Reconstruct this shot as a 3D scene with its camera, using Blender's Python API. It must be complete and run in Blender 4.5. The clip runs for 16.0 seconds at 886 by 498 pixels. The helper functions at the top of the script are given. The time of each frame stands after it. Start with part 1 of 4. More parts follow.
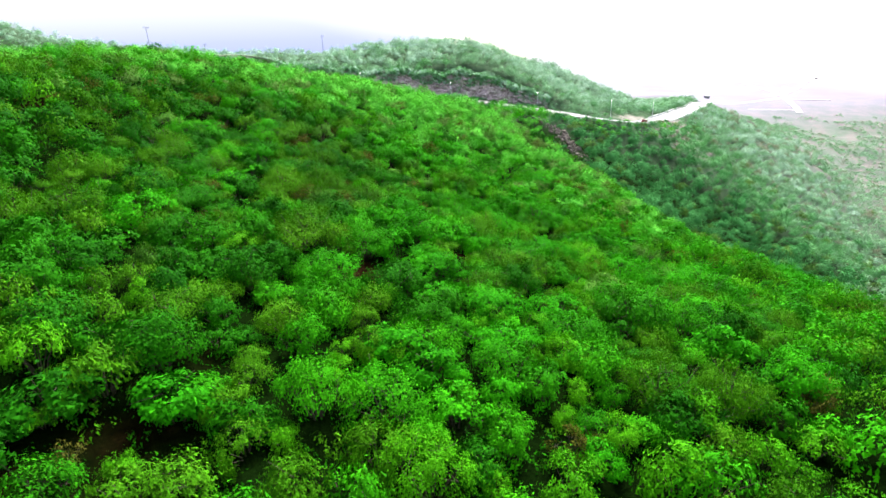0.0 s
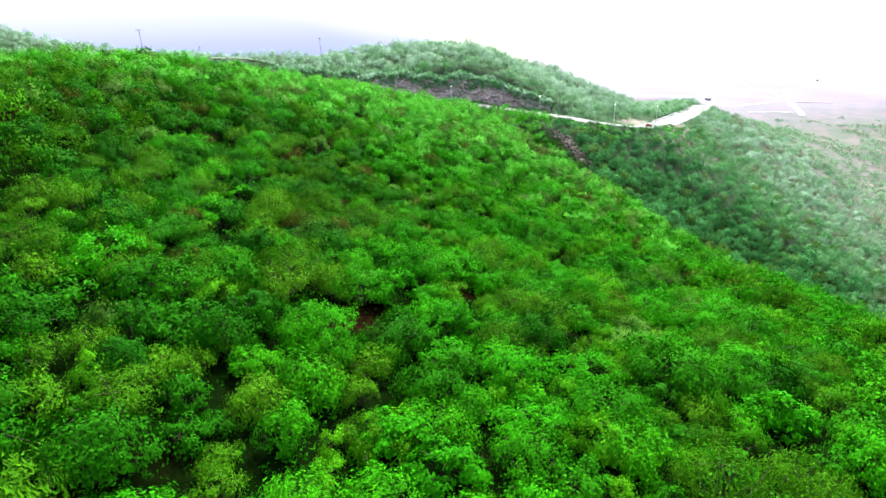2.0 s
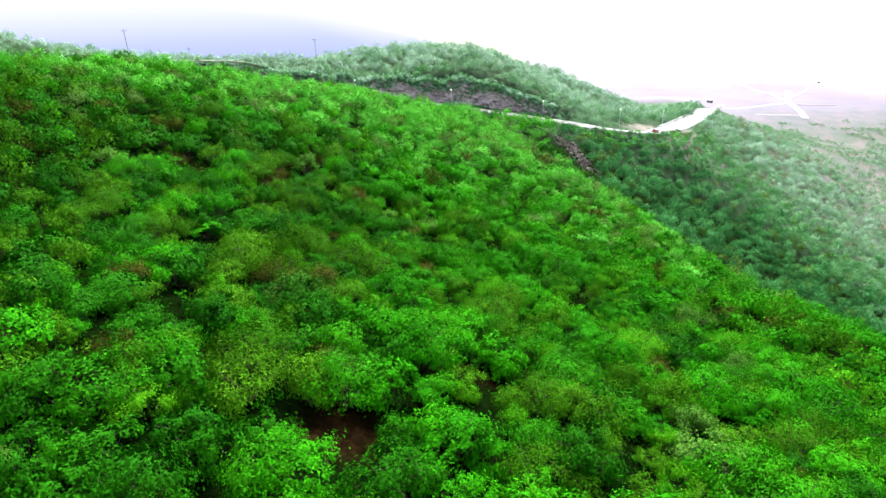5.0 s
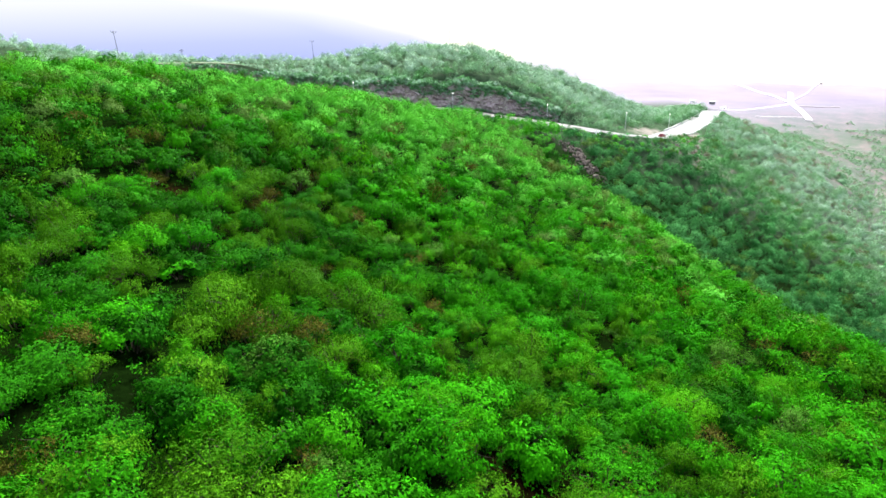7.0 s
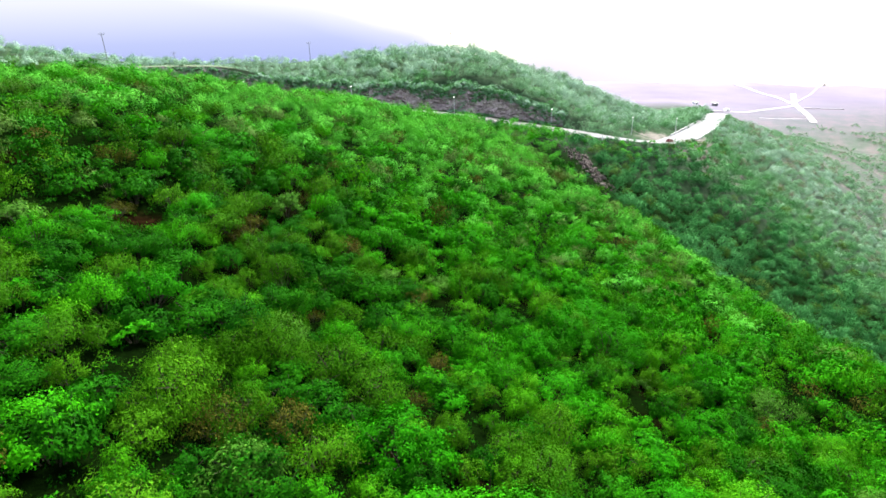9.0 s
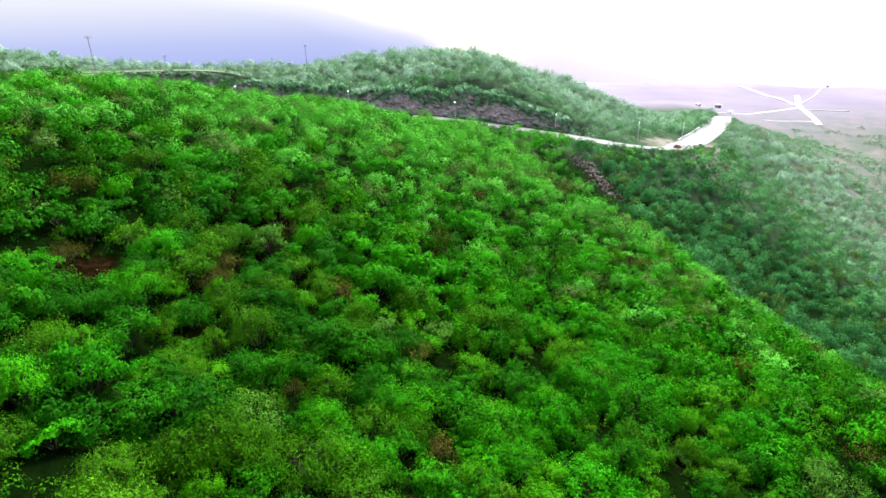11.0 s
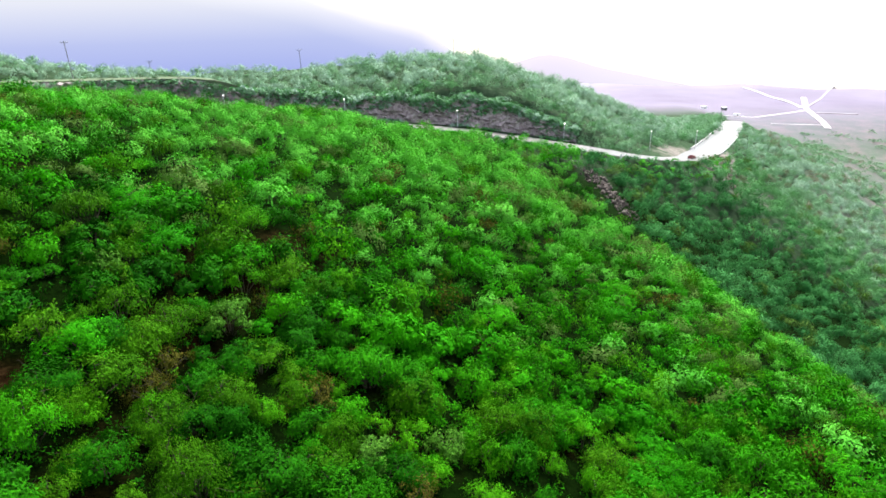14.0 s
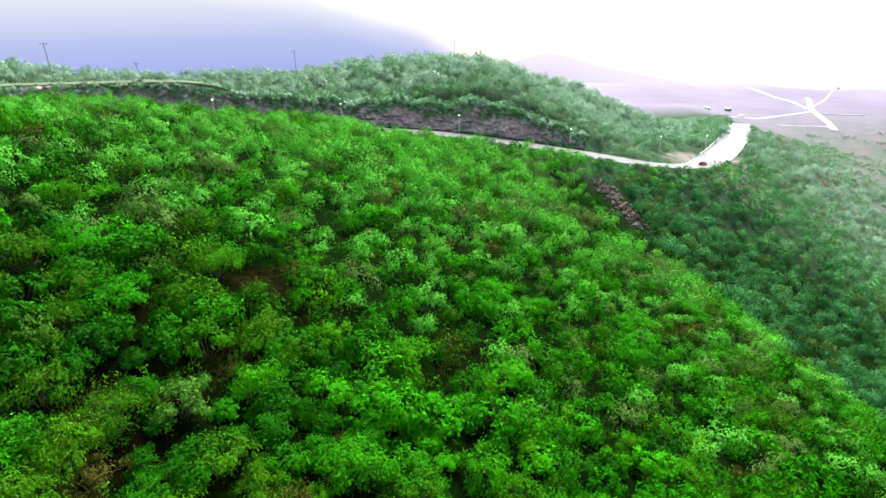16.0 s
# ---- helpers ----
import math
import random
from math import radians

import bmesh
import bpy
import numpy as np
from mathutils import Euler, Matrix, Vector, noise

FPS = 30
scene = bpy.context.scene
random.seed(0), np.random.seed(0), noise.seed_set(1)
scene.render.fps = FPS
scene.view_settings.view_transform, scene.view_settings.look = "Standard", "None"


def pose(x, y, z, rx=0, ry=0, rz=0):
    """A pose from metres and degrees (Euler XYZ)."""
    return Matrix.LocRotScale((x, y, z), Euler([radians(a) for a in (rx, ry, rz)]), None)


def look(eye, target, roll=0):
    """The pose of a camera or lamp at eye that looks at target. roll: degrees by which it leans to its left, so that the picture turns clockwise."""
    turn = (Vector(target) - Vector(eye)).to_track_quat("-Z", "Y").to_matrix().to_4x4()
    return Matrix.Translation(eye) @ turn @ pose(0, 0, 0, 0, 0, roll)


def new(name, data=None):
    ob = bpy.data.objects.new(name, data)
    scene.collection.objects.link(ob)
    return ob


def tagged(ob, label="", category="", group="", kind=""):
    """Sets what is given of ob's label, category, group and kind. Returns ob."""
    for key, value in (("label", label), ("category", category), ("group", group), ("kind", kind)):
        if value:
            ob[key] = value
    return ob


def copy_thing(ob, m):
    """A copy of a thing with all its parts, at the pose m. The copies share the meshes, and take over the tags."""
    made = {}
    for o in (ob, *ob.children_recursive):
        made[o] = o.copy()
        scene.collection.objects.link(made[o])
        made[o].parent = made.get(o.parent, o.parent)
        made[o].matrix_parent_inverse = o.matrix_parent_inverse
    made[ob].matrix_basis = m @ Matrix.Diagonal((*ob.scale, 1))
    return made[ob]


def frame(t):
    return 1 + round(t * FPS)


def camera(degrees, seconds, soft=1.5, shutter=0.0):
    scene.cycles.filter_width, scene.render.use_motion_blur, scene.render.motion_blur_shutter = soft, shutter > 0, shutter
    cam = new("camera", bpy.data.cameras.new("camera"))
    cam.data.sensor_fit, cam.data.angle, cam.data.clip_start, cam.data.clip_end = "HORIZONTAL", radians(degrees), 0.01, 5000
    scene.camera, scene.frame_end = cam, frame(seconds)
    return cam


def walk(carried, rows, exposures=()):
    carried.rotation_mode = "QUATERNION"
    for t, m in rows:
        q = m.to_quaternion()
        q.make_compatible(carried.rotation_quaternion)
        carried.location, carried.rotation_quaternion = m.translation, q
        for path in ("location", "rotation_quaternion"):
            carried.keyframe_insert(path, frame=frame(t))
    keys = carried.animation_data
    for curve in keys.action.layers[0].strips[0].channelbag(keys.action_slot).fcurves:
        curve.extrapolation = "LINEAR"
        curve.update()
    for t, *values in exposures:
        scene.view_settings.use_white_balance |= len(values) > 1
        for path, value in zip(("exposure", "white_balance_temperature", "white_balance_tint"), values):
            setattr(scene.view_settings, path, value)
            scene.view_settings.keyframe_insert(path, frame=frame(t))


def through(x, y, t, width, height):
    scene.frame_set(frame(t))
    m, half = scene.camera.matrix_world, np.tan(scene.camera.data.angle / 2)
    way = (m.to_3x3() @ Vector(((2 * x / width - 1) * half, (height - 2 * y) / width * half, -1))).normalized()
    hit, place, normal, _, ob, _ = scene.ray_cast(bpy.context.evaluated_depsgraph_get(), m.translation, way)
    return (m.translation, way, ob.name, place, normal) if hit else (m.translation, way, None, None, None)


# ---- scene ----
# ---- camera and its flight ----
cam = camera(76.0, 16.0, soft=1.6)
# seconds, eye x y z, heading, pitch, lean
WAY = [
    (0.0, -0.01, -2.20, 29.74, 0.37, -22.67, -1.88),
    (1.0, -0.49, 0.79, 30.15, 0.31, -22.64, -1.84),
    (2.0, -0.59, 3.82, 30.39, 0.23, -22.63, -1.78),
    (3.0, -0.67, 7.02, 30.55, 0.14, -22.63, -1.71),
    (4.0, -0.88, 10.42, 30.67, 0.05, -22.64, -1.65),
    (5.0, -1.21, 14.03, 30.79, -0.03, -22.64, -1.59),
    (6.0, -1.63, 17.81, 30.94, -0.10, -22.65, -1.54),
    (7.0, -2.04, 21.73, 31.13, -0.16, -22.65, -1.50),
    (8.0, -2.37, 25.75, 31.36, -0.21, -22.66, -1.47),
    (9.0, -2.58, 29.84, 31.64, -0.24, -22.66, -1.45),
    (10.0, -2.69, 34.00, 31.97, -0.26, -22.66, -1.44),
    (11.0, -2.73, 38.23, 32.35, -0.27, -22.67, -1.43),
    (12.0, -2.78, 42.54, 32.76, -0.27, -22.68, -1.43),
    (13.0, -2.91, 46.98, 33.19, -0.27, -22.70, -1.41),
    (14.0, -3.15, 51.56, 33.62, -0.28, -22.74, -1.38),
    (15.0, -3.43, 56.32, 33.98, -0.31, -22.81, -1.32),
    (16.0, -3.52, 61.23, 34.22, -0.36, -22.91, -1.23),
]


def aim(x, y, z, heading, pitch):
    h, p = radians(heading), radians(pitch)
    return x - math.sin(h) * math.cos(p), y + math.cos(h) * math.cos(p), z + math.sin(p)


walk(cam, [(t, look((x, y, z), aim(x, y, z, h, p), r)) for t, x, y, z, h, p, r in WAY], [(0.0, 2.3), (8.0, 2.05), (16.0, 1.84)])

# ---- light: a bright overcast sky and a broad, weak sun behind the cloud ----
SUN_UP, SUN_ROUND = 52.0, 18.0
world = bpy.data.worlds.new("overcast_sky")
scene.world = world
world.use_nodes = True
wn, wl = world.node_tree.nodes, world.node_tree.links
wn.clear()
sky = wn.new("ShaderNodeTexSky")
sky.sky_type, sky.sun_disc = "NISHITA", False
sky.sun_elevation, sky.sun_rotation = radians(SUN_UP), radians(SUN_ROUND)
clear = wn.new("ShaderNodeBackground")
clear.inputs["Strength"].default_value = 0.05
wl.new(sky.outputs["Color"], clear.inputs["Color"])
cloud = wn.new("ShaderNodeBackground")
cloud.inputs["Color"].default_value = (0.955, 0.96, 1.0, 1)
cloud.inputs["Strength"].default_value = 0.23
both = wn.new("ShaderNodeAddShader")
wl.new(clear.outputs[0], both.inputs[0])
wl.new(cloud.outputs[0], both.inputs[1])
wl.new(both.outputs[0], wn.new("ShaderNodeOutputWorld").inputs["Surface"])
sun = new("sun", bpy.data.lights.new("sun", "SUN"))
sun.data.energy, sun.data.angle, sun.data.color = 5.0, radians(20), (1.0, 0.98, 0.93)
su, sr = radians(SUN_UP), radians(SUN_ROUND)
sun.matrix_world = look((0, 0, 0), (-math.cos(su) * math.sin(sr), -math.cos(su) * math.cos(sr), -math.sin(su)))


# bare hollows among the shrubs: x, y, radius
HOLLOWS = [(-30.2, 79.0, 3.0), (-20.4, 109.4, 2.8), (-6.3, 35.4, 2.1)]


# ---- materials ----
class Nodes:
    """A small helper to write node materials."""

    def __init__(self, name):
        self.mat = bpy.data.materials.new(name)
        self.mat.use_nodes = True
        self.tree = self.mat.node_tree
        self.tree.nodes.clear()
        self.out = self.add("ShaderNodeOutputMaterial")

    def add(self, kind, **sets):
        n = self.tree.nodes.new(kind)
        for k, v in sets.items():
            n.inputs[k.replace("_", " ")].default_value = v
        return n

    def join(self, a, b):
        self.tree.links.new(a, b)

    def noise(self, scale, detail=4.0, rough=0.6, where=None):
        n = self.add("ShaderNodeTexNoise", Scale=scale, Detail=detail, Roughness=rough)
        if where is not None:
            self.join(where, n.inputs["Vector"])
        return n.outputs["Fac"]

    def ramp(self, fac, stops):
        r = self.add("ShaderNodeValToRGB")
        e = r.color_ramp.elements
        e[0].position, e[0].color = stops[0][0], (*stops[0][1], 1)
        e[1].position, e[1].color = stops[-1][0], (*stops[-1][1], 1)
        for p, c in stops[1:-1]:
            e.new(p).color = (*c, 1)
        self.join(fac, r.inputs["Fac"])
        return r.outputs["Color"]

    def mix(self, fac, a, b, how="MIX"):
        m = self.tree.nodes.new("ShaderNodeMix")
        m.data_type, m.blend_type = "RGBA", how
        for sock, v in ((m.inputs[0], fac), (m.inputs[6], a), (m.inputs[7], b)):
            if isinstance(v, (int, float)):
                sock.default_value = v
            elif isinstance(v, tuple):
                sock.default_value = (*v, 1)
            else:
                self.join(v, sock)
        return m.outputs[2]

    def place(self):
        return self.add("ShaderNodeNewGeometry").outputs["Position"]

    def span(self, v, a, b, c=0.0, d=1.0):
        m = self.tree.nodes.new("ShaderNodeMapRange")
        for i, k in enumerate((a, b, c, d)):
            m.inputs[i + 1].default_value = k
        self.join(v, m.inputs[0])
        return m.outputs[0]

    def surface(self, colour, rough=0.8, metal=0.0, bump=None, depth=0.1, gloss=0.3):
        p = self.add("ShaderNodeBsdfPrincipled", Roughness=rough, Metallic=metal)
        p.inputs["Specular IOR Level"].default_value = gloss
        if isinstance(colour, tuple):
            p.inputs["Base Color"].default_value = (*colour, 1)
        else:
            self.join(colour, p.inputs["Base Color"])
        if bump is not None:
            b = self.add("ShaderNodeBump", Strength=0.6, Distance=depth)
            self.join(bump, b.inputs["Height"])
            self.join(b.outputs[0], p.inputs["Normal"])
        self.join(p.outputs[0], self.out.inputs["Surface"])
        return p


def leaf_material(name, dark, mid, light, through=0.2, calm=False):
    """Foliage: each shrub has its own tone, each leaf its own, with a broad drift over the hill. calm flattens leaf
    contrast as haze would.
    """
    n = Nodes(name)
    place = n.place()
    tone = n.add("ShaderNodeAttribute")
    tone.attribute_name = "tone"
    sum_up, turn = n.add("ShaderNodeMath"), n.add("ShaderNodeMath")
    turn.operation = "FRACT"
    n.join(n.add("ShaderNodeObjectInfo").outputs["Random"], sum_up.inputs[0])
    n.join(tone.outputs["Fac"], sum_up.inputs[1])
    n.join(sum_up.outputs[0], turn.inputs[0])
    own = turn.outputs[0]
    leaf = n.add("ShaderNodeNewGeometry").outputs["Random Per Island"]
    drift = n.noise(0.5, 4.0, 0.65, place)
    a = n.ramp(n.span(drift, 0.3, 0.7), [(0.0, dark), (0.5, mid), (1.0, light)])
    b = n.ramp(own, [(0.0, dark), (0.45, mid), (1.0, light)])
    c = n.mix(0.72, a, b)
    c = n.mix(n.span(leaf, 0.0, 1.0), n.mix(1.0, c, (0.93, 0.92, 0.92) if calm else (0.66, 0.64, 0.64), "MULTIPLY"), n.mix(1.0, c, (1.09, 1.07, 1.06) if calm else (1.46, 1.38, 1.3), "MULTIPLY"))
    c = n.mix(n.span(leaf, 0.9, 0.93, 0.0, 0.0 if calm else 0.25), c, n.mix(1.0, c, (2.6, 1.7, 2.2), "MULTIPLY"))
    p = n.surface(c, 0.75, gloss=0.02)
    t = n.add("ShaderNodeBsdfTranslucent")
    n.join(n.mix(1.0, c, (1.0, 1.15, 0.5), "MULTIPLY"), t.inputs["Color"])
    m = n.add("ShaderNodeMixShader", Fac=through)
    n.join(p.outputs[0], m.inputs[1])
    n.join(t.outputs[0], m.inputs[2])
    n.join(m.outputs[0], n.out.inputs["Surface"])
    return n.mat


LEAVES = [
    leaf_material("leaf_fresh_green", (0.0075, 0.094, 0.0006), (0.0125, 0.138, 0.0009), (0.0225, 0.19, 0.0014), 0.14),
    leaf_material("leaf_mid_green", (0.00792, 0.0792, 0.00066), (0.01342, 0.1252, 0.0011), (0.02453, 0.1782, 0.00154), 0.12),
    leaf_material("leaf_olive", (0.0143, 0.06974, 0.0011), (0.02299, 0.1014, 0.00154), (0.03806, 0.1362, 0.00319), 0.12),
    leaf_material("leaf_pale", (0.022, 0.080, 0.006), (0.034, 0.115, 0.010), (0.053, 0.150, 0.018), 0.12),
    leaf_material("leaf_dry_brown", (0.0259, 0.0324, 0.0036), (0.0418, 0.0475, 0.0058), (0.0648, 0.0662, 0.0115), 0.1),
    # gully shade and bluish haze put into the leaf colour
    leaf_material("leaf_bank_shade", (0.010, 0.066, 0.015), (0.030, 0.138, 0.036), (0.062, 0.22, 0.066), 0.08, True),
    # haze of distance put into the leaf colour, paler and greyer
    leaf_material("leaf_haze_grey_green", (0.186, 0.305, 0.222), (0.224, 0.347, 0.258), (0.262, 0.39, 0.296), 0.1, True),
    # middle-distance green, lightened for haze
    leaf_material("leaf_haze_soft_green", (0.0352, 0.1958, 0.015), (0.0605, 0.2838, 0.024), (0.084, 0.33, 0.031), 0.14, True),
    # green darkened to stand for shade on the near slope and in gaps
    leaf_material("leaf_shade_green", (0.0029, 0.0396, 0.0004), (0.0065, 0.0662, 0.0006), (0.0115, 0.1008, 0.001), 0.1),
    # further haze tones for far scrub: dull, bluish and pale russet
    leaf_material("leaf_haze_dull_green", (0.096, 0.21, 0.106), (0.134, 0.265, 0.142), (0.178, 0.32, 0.186), 0.08, True),
    leaf_material("leaf_haze_bluish_green", (0.036, 0.132, 0.042), (0.066, 0.196, 0.066), (0.104, 0.262, 0.1), 0.08, True),
    leaf_material("leaf_haze_russet", (0.10, 0.116, 0.074), (0.14, 0.15, 0.105), (0.182, 0.19, 0.142), 0.15, True),
    leaf_material("leaf_yellow_green", (0.01584, 0.099, 0.00099), (0.02618, 0.1465, 0.00154), (0.04356, 0.198, 0.00275), 0.12),
    leaf_material("leaf_brown_green", (0.034, 0.084, 0.012), (0.053, 0.117, 0.019), (0.076, 0.15, 0.03), 0.12, True),
]


def bark_material():
    n = Nodes("bark")
    g = n.noise(6.0, 5.0, 0.7, n.place())
    n.surface(n.ramp(g, [(0.3, (0.012, 0.009, 0.005)), (0.6, (0.032, 0.024, 0.014)), (0.8, (0.07, 0.058, 0.036))]), 0.9, bump=g, depth=0.03)
    return n.mat


def ground_material():
    """Red-brown soil darkened for the shade under the scrub; drier valley grassland, paled for haze with distance."""
    n = Nodes("shaded_hazed_soil")
    place = n.place()
    fine, wide = n.noise(1.7, 6.0, 0.65, place), n.noise(0.05, 5.0, 0.6, place)
    # near-black soil and grass: shade between the shrubs put into the colour
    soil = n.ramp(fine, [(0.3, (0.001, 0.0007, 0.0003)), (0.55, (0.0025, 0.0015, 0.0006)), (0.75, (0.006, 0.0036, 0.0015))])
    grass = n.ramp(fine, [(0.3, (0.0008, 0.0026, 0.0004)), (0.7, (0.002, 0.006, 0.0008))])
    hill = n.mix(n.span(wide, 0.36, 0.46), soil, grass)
    flat = n.add("ShaderNodeVectorMath")
    flat.operation = "MULTIPLY"
    n.join(place, flat.inputs[0])
    flat.inputs[1].default_value = (1, 1, 0)
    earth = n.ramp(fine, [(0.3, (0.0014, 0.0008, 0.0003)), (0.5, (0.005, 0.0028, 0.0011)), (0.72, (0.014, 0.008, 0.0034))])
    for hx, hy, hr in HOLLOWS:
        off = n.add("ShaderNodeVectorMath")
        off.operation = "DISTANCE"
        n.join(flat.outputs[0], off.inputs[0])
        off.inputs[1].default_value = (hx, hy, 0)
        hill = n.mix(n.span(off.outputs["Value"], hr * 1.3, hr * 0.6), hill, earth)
    xyz = n.add("ShaderNodeSeparateXYZ")
    n.join(place, xyz.inputs[0])
    # ground tones lifted with distance: haze put into the colour
    hazed_meadow = n.ramp(n.noise(0.6, 6.0, 0.65, place), [(0.3, (0.018, 0.036, 0.018)), (0.55, (0.032, 0.055, 0.03)), (0.75, (0.066, 0.07, 0.054))])
    hazed_brush = n.ramp(fine, [(0.3, (0.0025, 0.008, 0.002)), (0.7, (0.007, 0.016, 0.004))])
    hill = n.mix(n.span(xyz.outputs["Y"], 95.0, 200.0), hill, hazed_brush)
    hill = n.mix(n.span(xyz.outputs["Y"], 212.0, 245.0), hill, hazed_meadow)
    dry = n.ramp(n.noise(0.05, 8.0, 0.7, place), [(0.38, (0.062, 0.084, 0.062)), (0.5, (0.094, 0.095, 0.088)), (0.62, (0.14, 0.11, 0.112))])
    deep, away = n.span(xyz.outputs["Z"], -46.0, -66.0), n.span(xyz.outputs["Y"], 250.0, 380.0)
    both_low = n.add("ShaderNodeMath")
    both_low.operation = "MULTIPLY"
    n.join(deep, both_low.inputs[0])
    n.join(away, both_low.inputs[1])
    low = both_low.outputs[0]
    dry = n.mix(n.span(n.noise(0.35, 5.0, 0.7, place), 0.42, 0.62, 0.0, 0.55), dry, (0.052, 0.078, 0.056))
    # lilac plain, paler still far out, with haze put into the colour
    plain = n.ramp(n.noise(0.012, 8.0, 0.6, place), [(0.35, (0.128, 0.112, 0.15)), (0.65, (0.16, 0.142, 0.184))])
    gap = n.add("ShaderNodeVectorMath")
    gap.operation = "DISTANCE"
    n.join(place, gap.inputs[0])
    gap.inputs[1].default_value = (109.0, 273.0, -26.0)
    ragged = n.add("ShaderNodeMath")
    ragged.operation = "MULTIPLY_ADD"
    n.join(n.noise(0.16, 5.0, 0.65, place), ragged.inputs[0])
    ragged.inputs[1].default_value = 46.0
    n.join(gap.outputs["Value"], ragged.inputs[2])
    sand = n.ramp(fine, [(0.3, (0.0975, 0.0900, 0.0788)), (0.7, (0.1875, 0.1688, 0.1537))])
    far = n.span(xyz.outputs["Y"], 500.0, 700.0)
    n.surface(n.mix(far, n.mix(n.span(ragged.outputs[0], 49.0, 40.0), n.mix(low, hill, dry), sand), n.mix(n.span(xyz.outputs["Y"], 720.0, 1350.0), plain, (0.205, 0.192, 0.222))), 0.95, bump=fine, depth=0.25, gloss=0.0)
    return n.mat


def rock_material(name, tones, scale):
    n = Nodes(name)
    place = n.place()
    a, b = n.noise(scale, 8.0, 0.7, place), n.noise(scale * 0.2, 4.0, 0.6, place)
    c = n.ramp(a, [(0.3, tones[0]), (0.5, tones[1]), (0.72, tones[2])])
    n.surface(n.mix(n.span(b, 0.4, 0.65, 0.0, 0.5), c, tuple(k * 0.6 for k in tones[1])), 0.9, bump=a, depth=0.3)
    return n.mat


def paved_material(name, tone, rough, gloss):
    n = Nodes(name)
    place = n.place()
    a, b = n.noise(2.5, 8.0, 0.7, place), n.noise(0.15, 5.0, 0.6, place)
    c = n.ramp(a, [(0.3, tuple(k * 0.78 for k in tone)), (0.7, tuple(min(k * 1.15, 0.85) for k in tone))])
    c = n.mix(n.span(b, 0.4, 0.65, 0.0, 0.4), c, tuple(k * 0.6 for k in tone))
    n.surface(c, rough, bump=a, depth=0.02, gloss=gloss)
    return n.mat


def plain_material(name, tone, rough=0.6, metal=0.0, scale=8.0):
    n = Nodes(name)
    g = n.noise(scale, 5.0, 0.6, n.place())
    n.surface(n.ramp(g, [(0.3, tuple(k * 0.8 for k in tone)), (0.7, tuple(min(1.0, k * 1.1) for k in tone))]), rough, metal, bump=g, depth=0.01)
    return n.mat


def glow_material(name, tone, strength):
    n = Nodes(name)
    e = n.add("ShaderNodeEmission", Color=(*tone, 1), Strength=strength)
    n.join(e.outputs[0], n.out.inputs["Surface"])
    return n.mat


BARK = bark_material()
SOIL = ground_material()
ROCK = rock_material("cut_rock", ((0.12, 0.092, 0.092), (0.31, 0.25, 0.25), (0.5, 0.43, 0.43)), 0.9)
SCREE = rock_material("scree_rock", ((0.02, 0.015, 0.014), (0.062, 0.047, 0.042), (0.17, 0.135, 0.12)), 1.8)
ROAD = paved_material("worn_concrete_road", (0.074, 0.07, 0.068), 0.36, 0.5)
TRACK = paved_material("pale_dirt_track", (0.42, 0.39, 0.41), 0.8, 0.2)
FAINT = paved_material("dusty_side_track", (0.25, 0.23, 0.255), 0.9, 0.1)
BENCH = paved_material("grassy_track", (0.08, 0.105, 0.06), 0.95, 0.1)
CONCRETE = plain_material("barrier_concrete", (0.55, 0.54, 0.52), 0.8)
STEEL = plain_material("galvanised_steel", (0.42, 0.43, 0.45), 0.45, 0.6)
TIMBER = plain_material("weathered_timber", (0.16, 0.16, 0.165), 0.9)
POLE = plain_material("painted_lamp_pole", (0.62, 0.62, 0.63), 0.5)
WHITE = plain_material("white_paint", (0.8, 0.8, 0.8), 0.5)
RED = plain_material("red_car_paint", (0.22, 0.045, 0.055), 0.3, 0.1)
GLASS = plain_material("dark_car_glass", (0.03, 0.035, 0.04), 0.1)
TYRE = plain_material("tyre_rubber", (0.025, 0.025, 0.025), 0.9)
SAND = paved_material("sandy_shoulder", (0.17, 0.14, 0.115), 0.95, 0.1)
LAMP = glow_material("lit_lamp", (1.0, 0.98, 0.92), 1.2)

# ---- lie of the land ----
# centre lines: x, y, z
ROAD_LINE = [(-230, 160, 20), (-160, 184, 14), (-110, 206, 8.7), (-68, 222.5, 4.2), (-34, 239.2, 0.5), (-2, 247.8, -3.6), (20, 249.4, -7.1), (40, 248, -10.4),
             (62, 245, -13.8), (79, 252, -17.4), (93, 265, -20.8), (103, 279, -23.0), (116, 297, -25.2), (146, 345, -29.8), (170, 386, -34.2), (194, 430, -38.8),
             (208, 458, -44.0), (222, 488, -53.0)]
BENCH_LINE = [(-230, 204, 20), (-170, 211, 18.4), (-130, 218.5, 17.9), (-100, 225.5, 17.4), (-77, 234, 16.3), (-68, 240, 13.4), (-60, 245, 9.0)]


def smooth_line(points, step):
    """A rounded line through the points, with even steps."""
    p = np.array(points, float)
    out = []
    for i in range(len(p) - 1):
        a, b, c, d = p[max(i - 1, 0)], p[i], p[i + 1], p[min(i + 2, len(p) - 1)]
        for k in range(max(1, int(np.linalg.norm(c - b) / step))):
            u = k / max(1, int(np.linalg.norm(c - b) / step))
            out.append(0.5 * (2 * b + (c - a) * u + (2 * a - 5 * b + 4 * c - d) * u ** 2 + (3 * b - a - 3 * c + d) * u ** 3))
    out.append(p[-1])
    return np.array(out)


ROAD_PTS, BENCH_PTS = smooth_line(ROAD_LINE, 3.0), smooth_line(BENCH_LINE, 3.0)


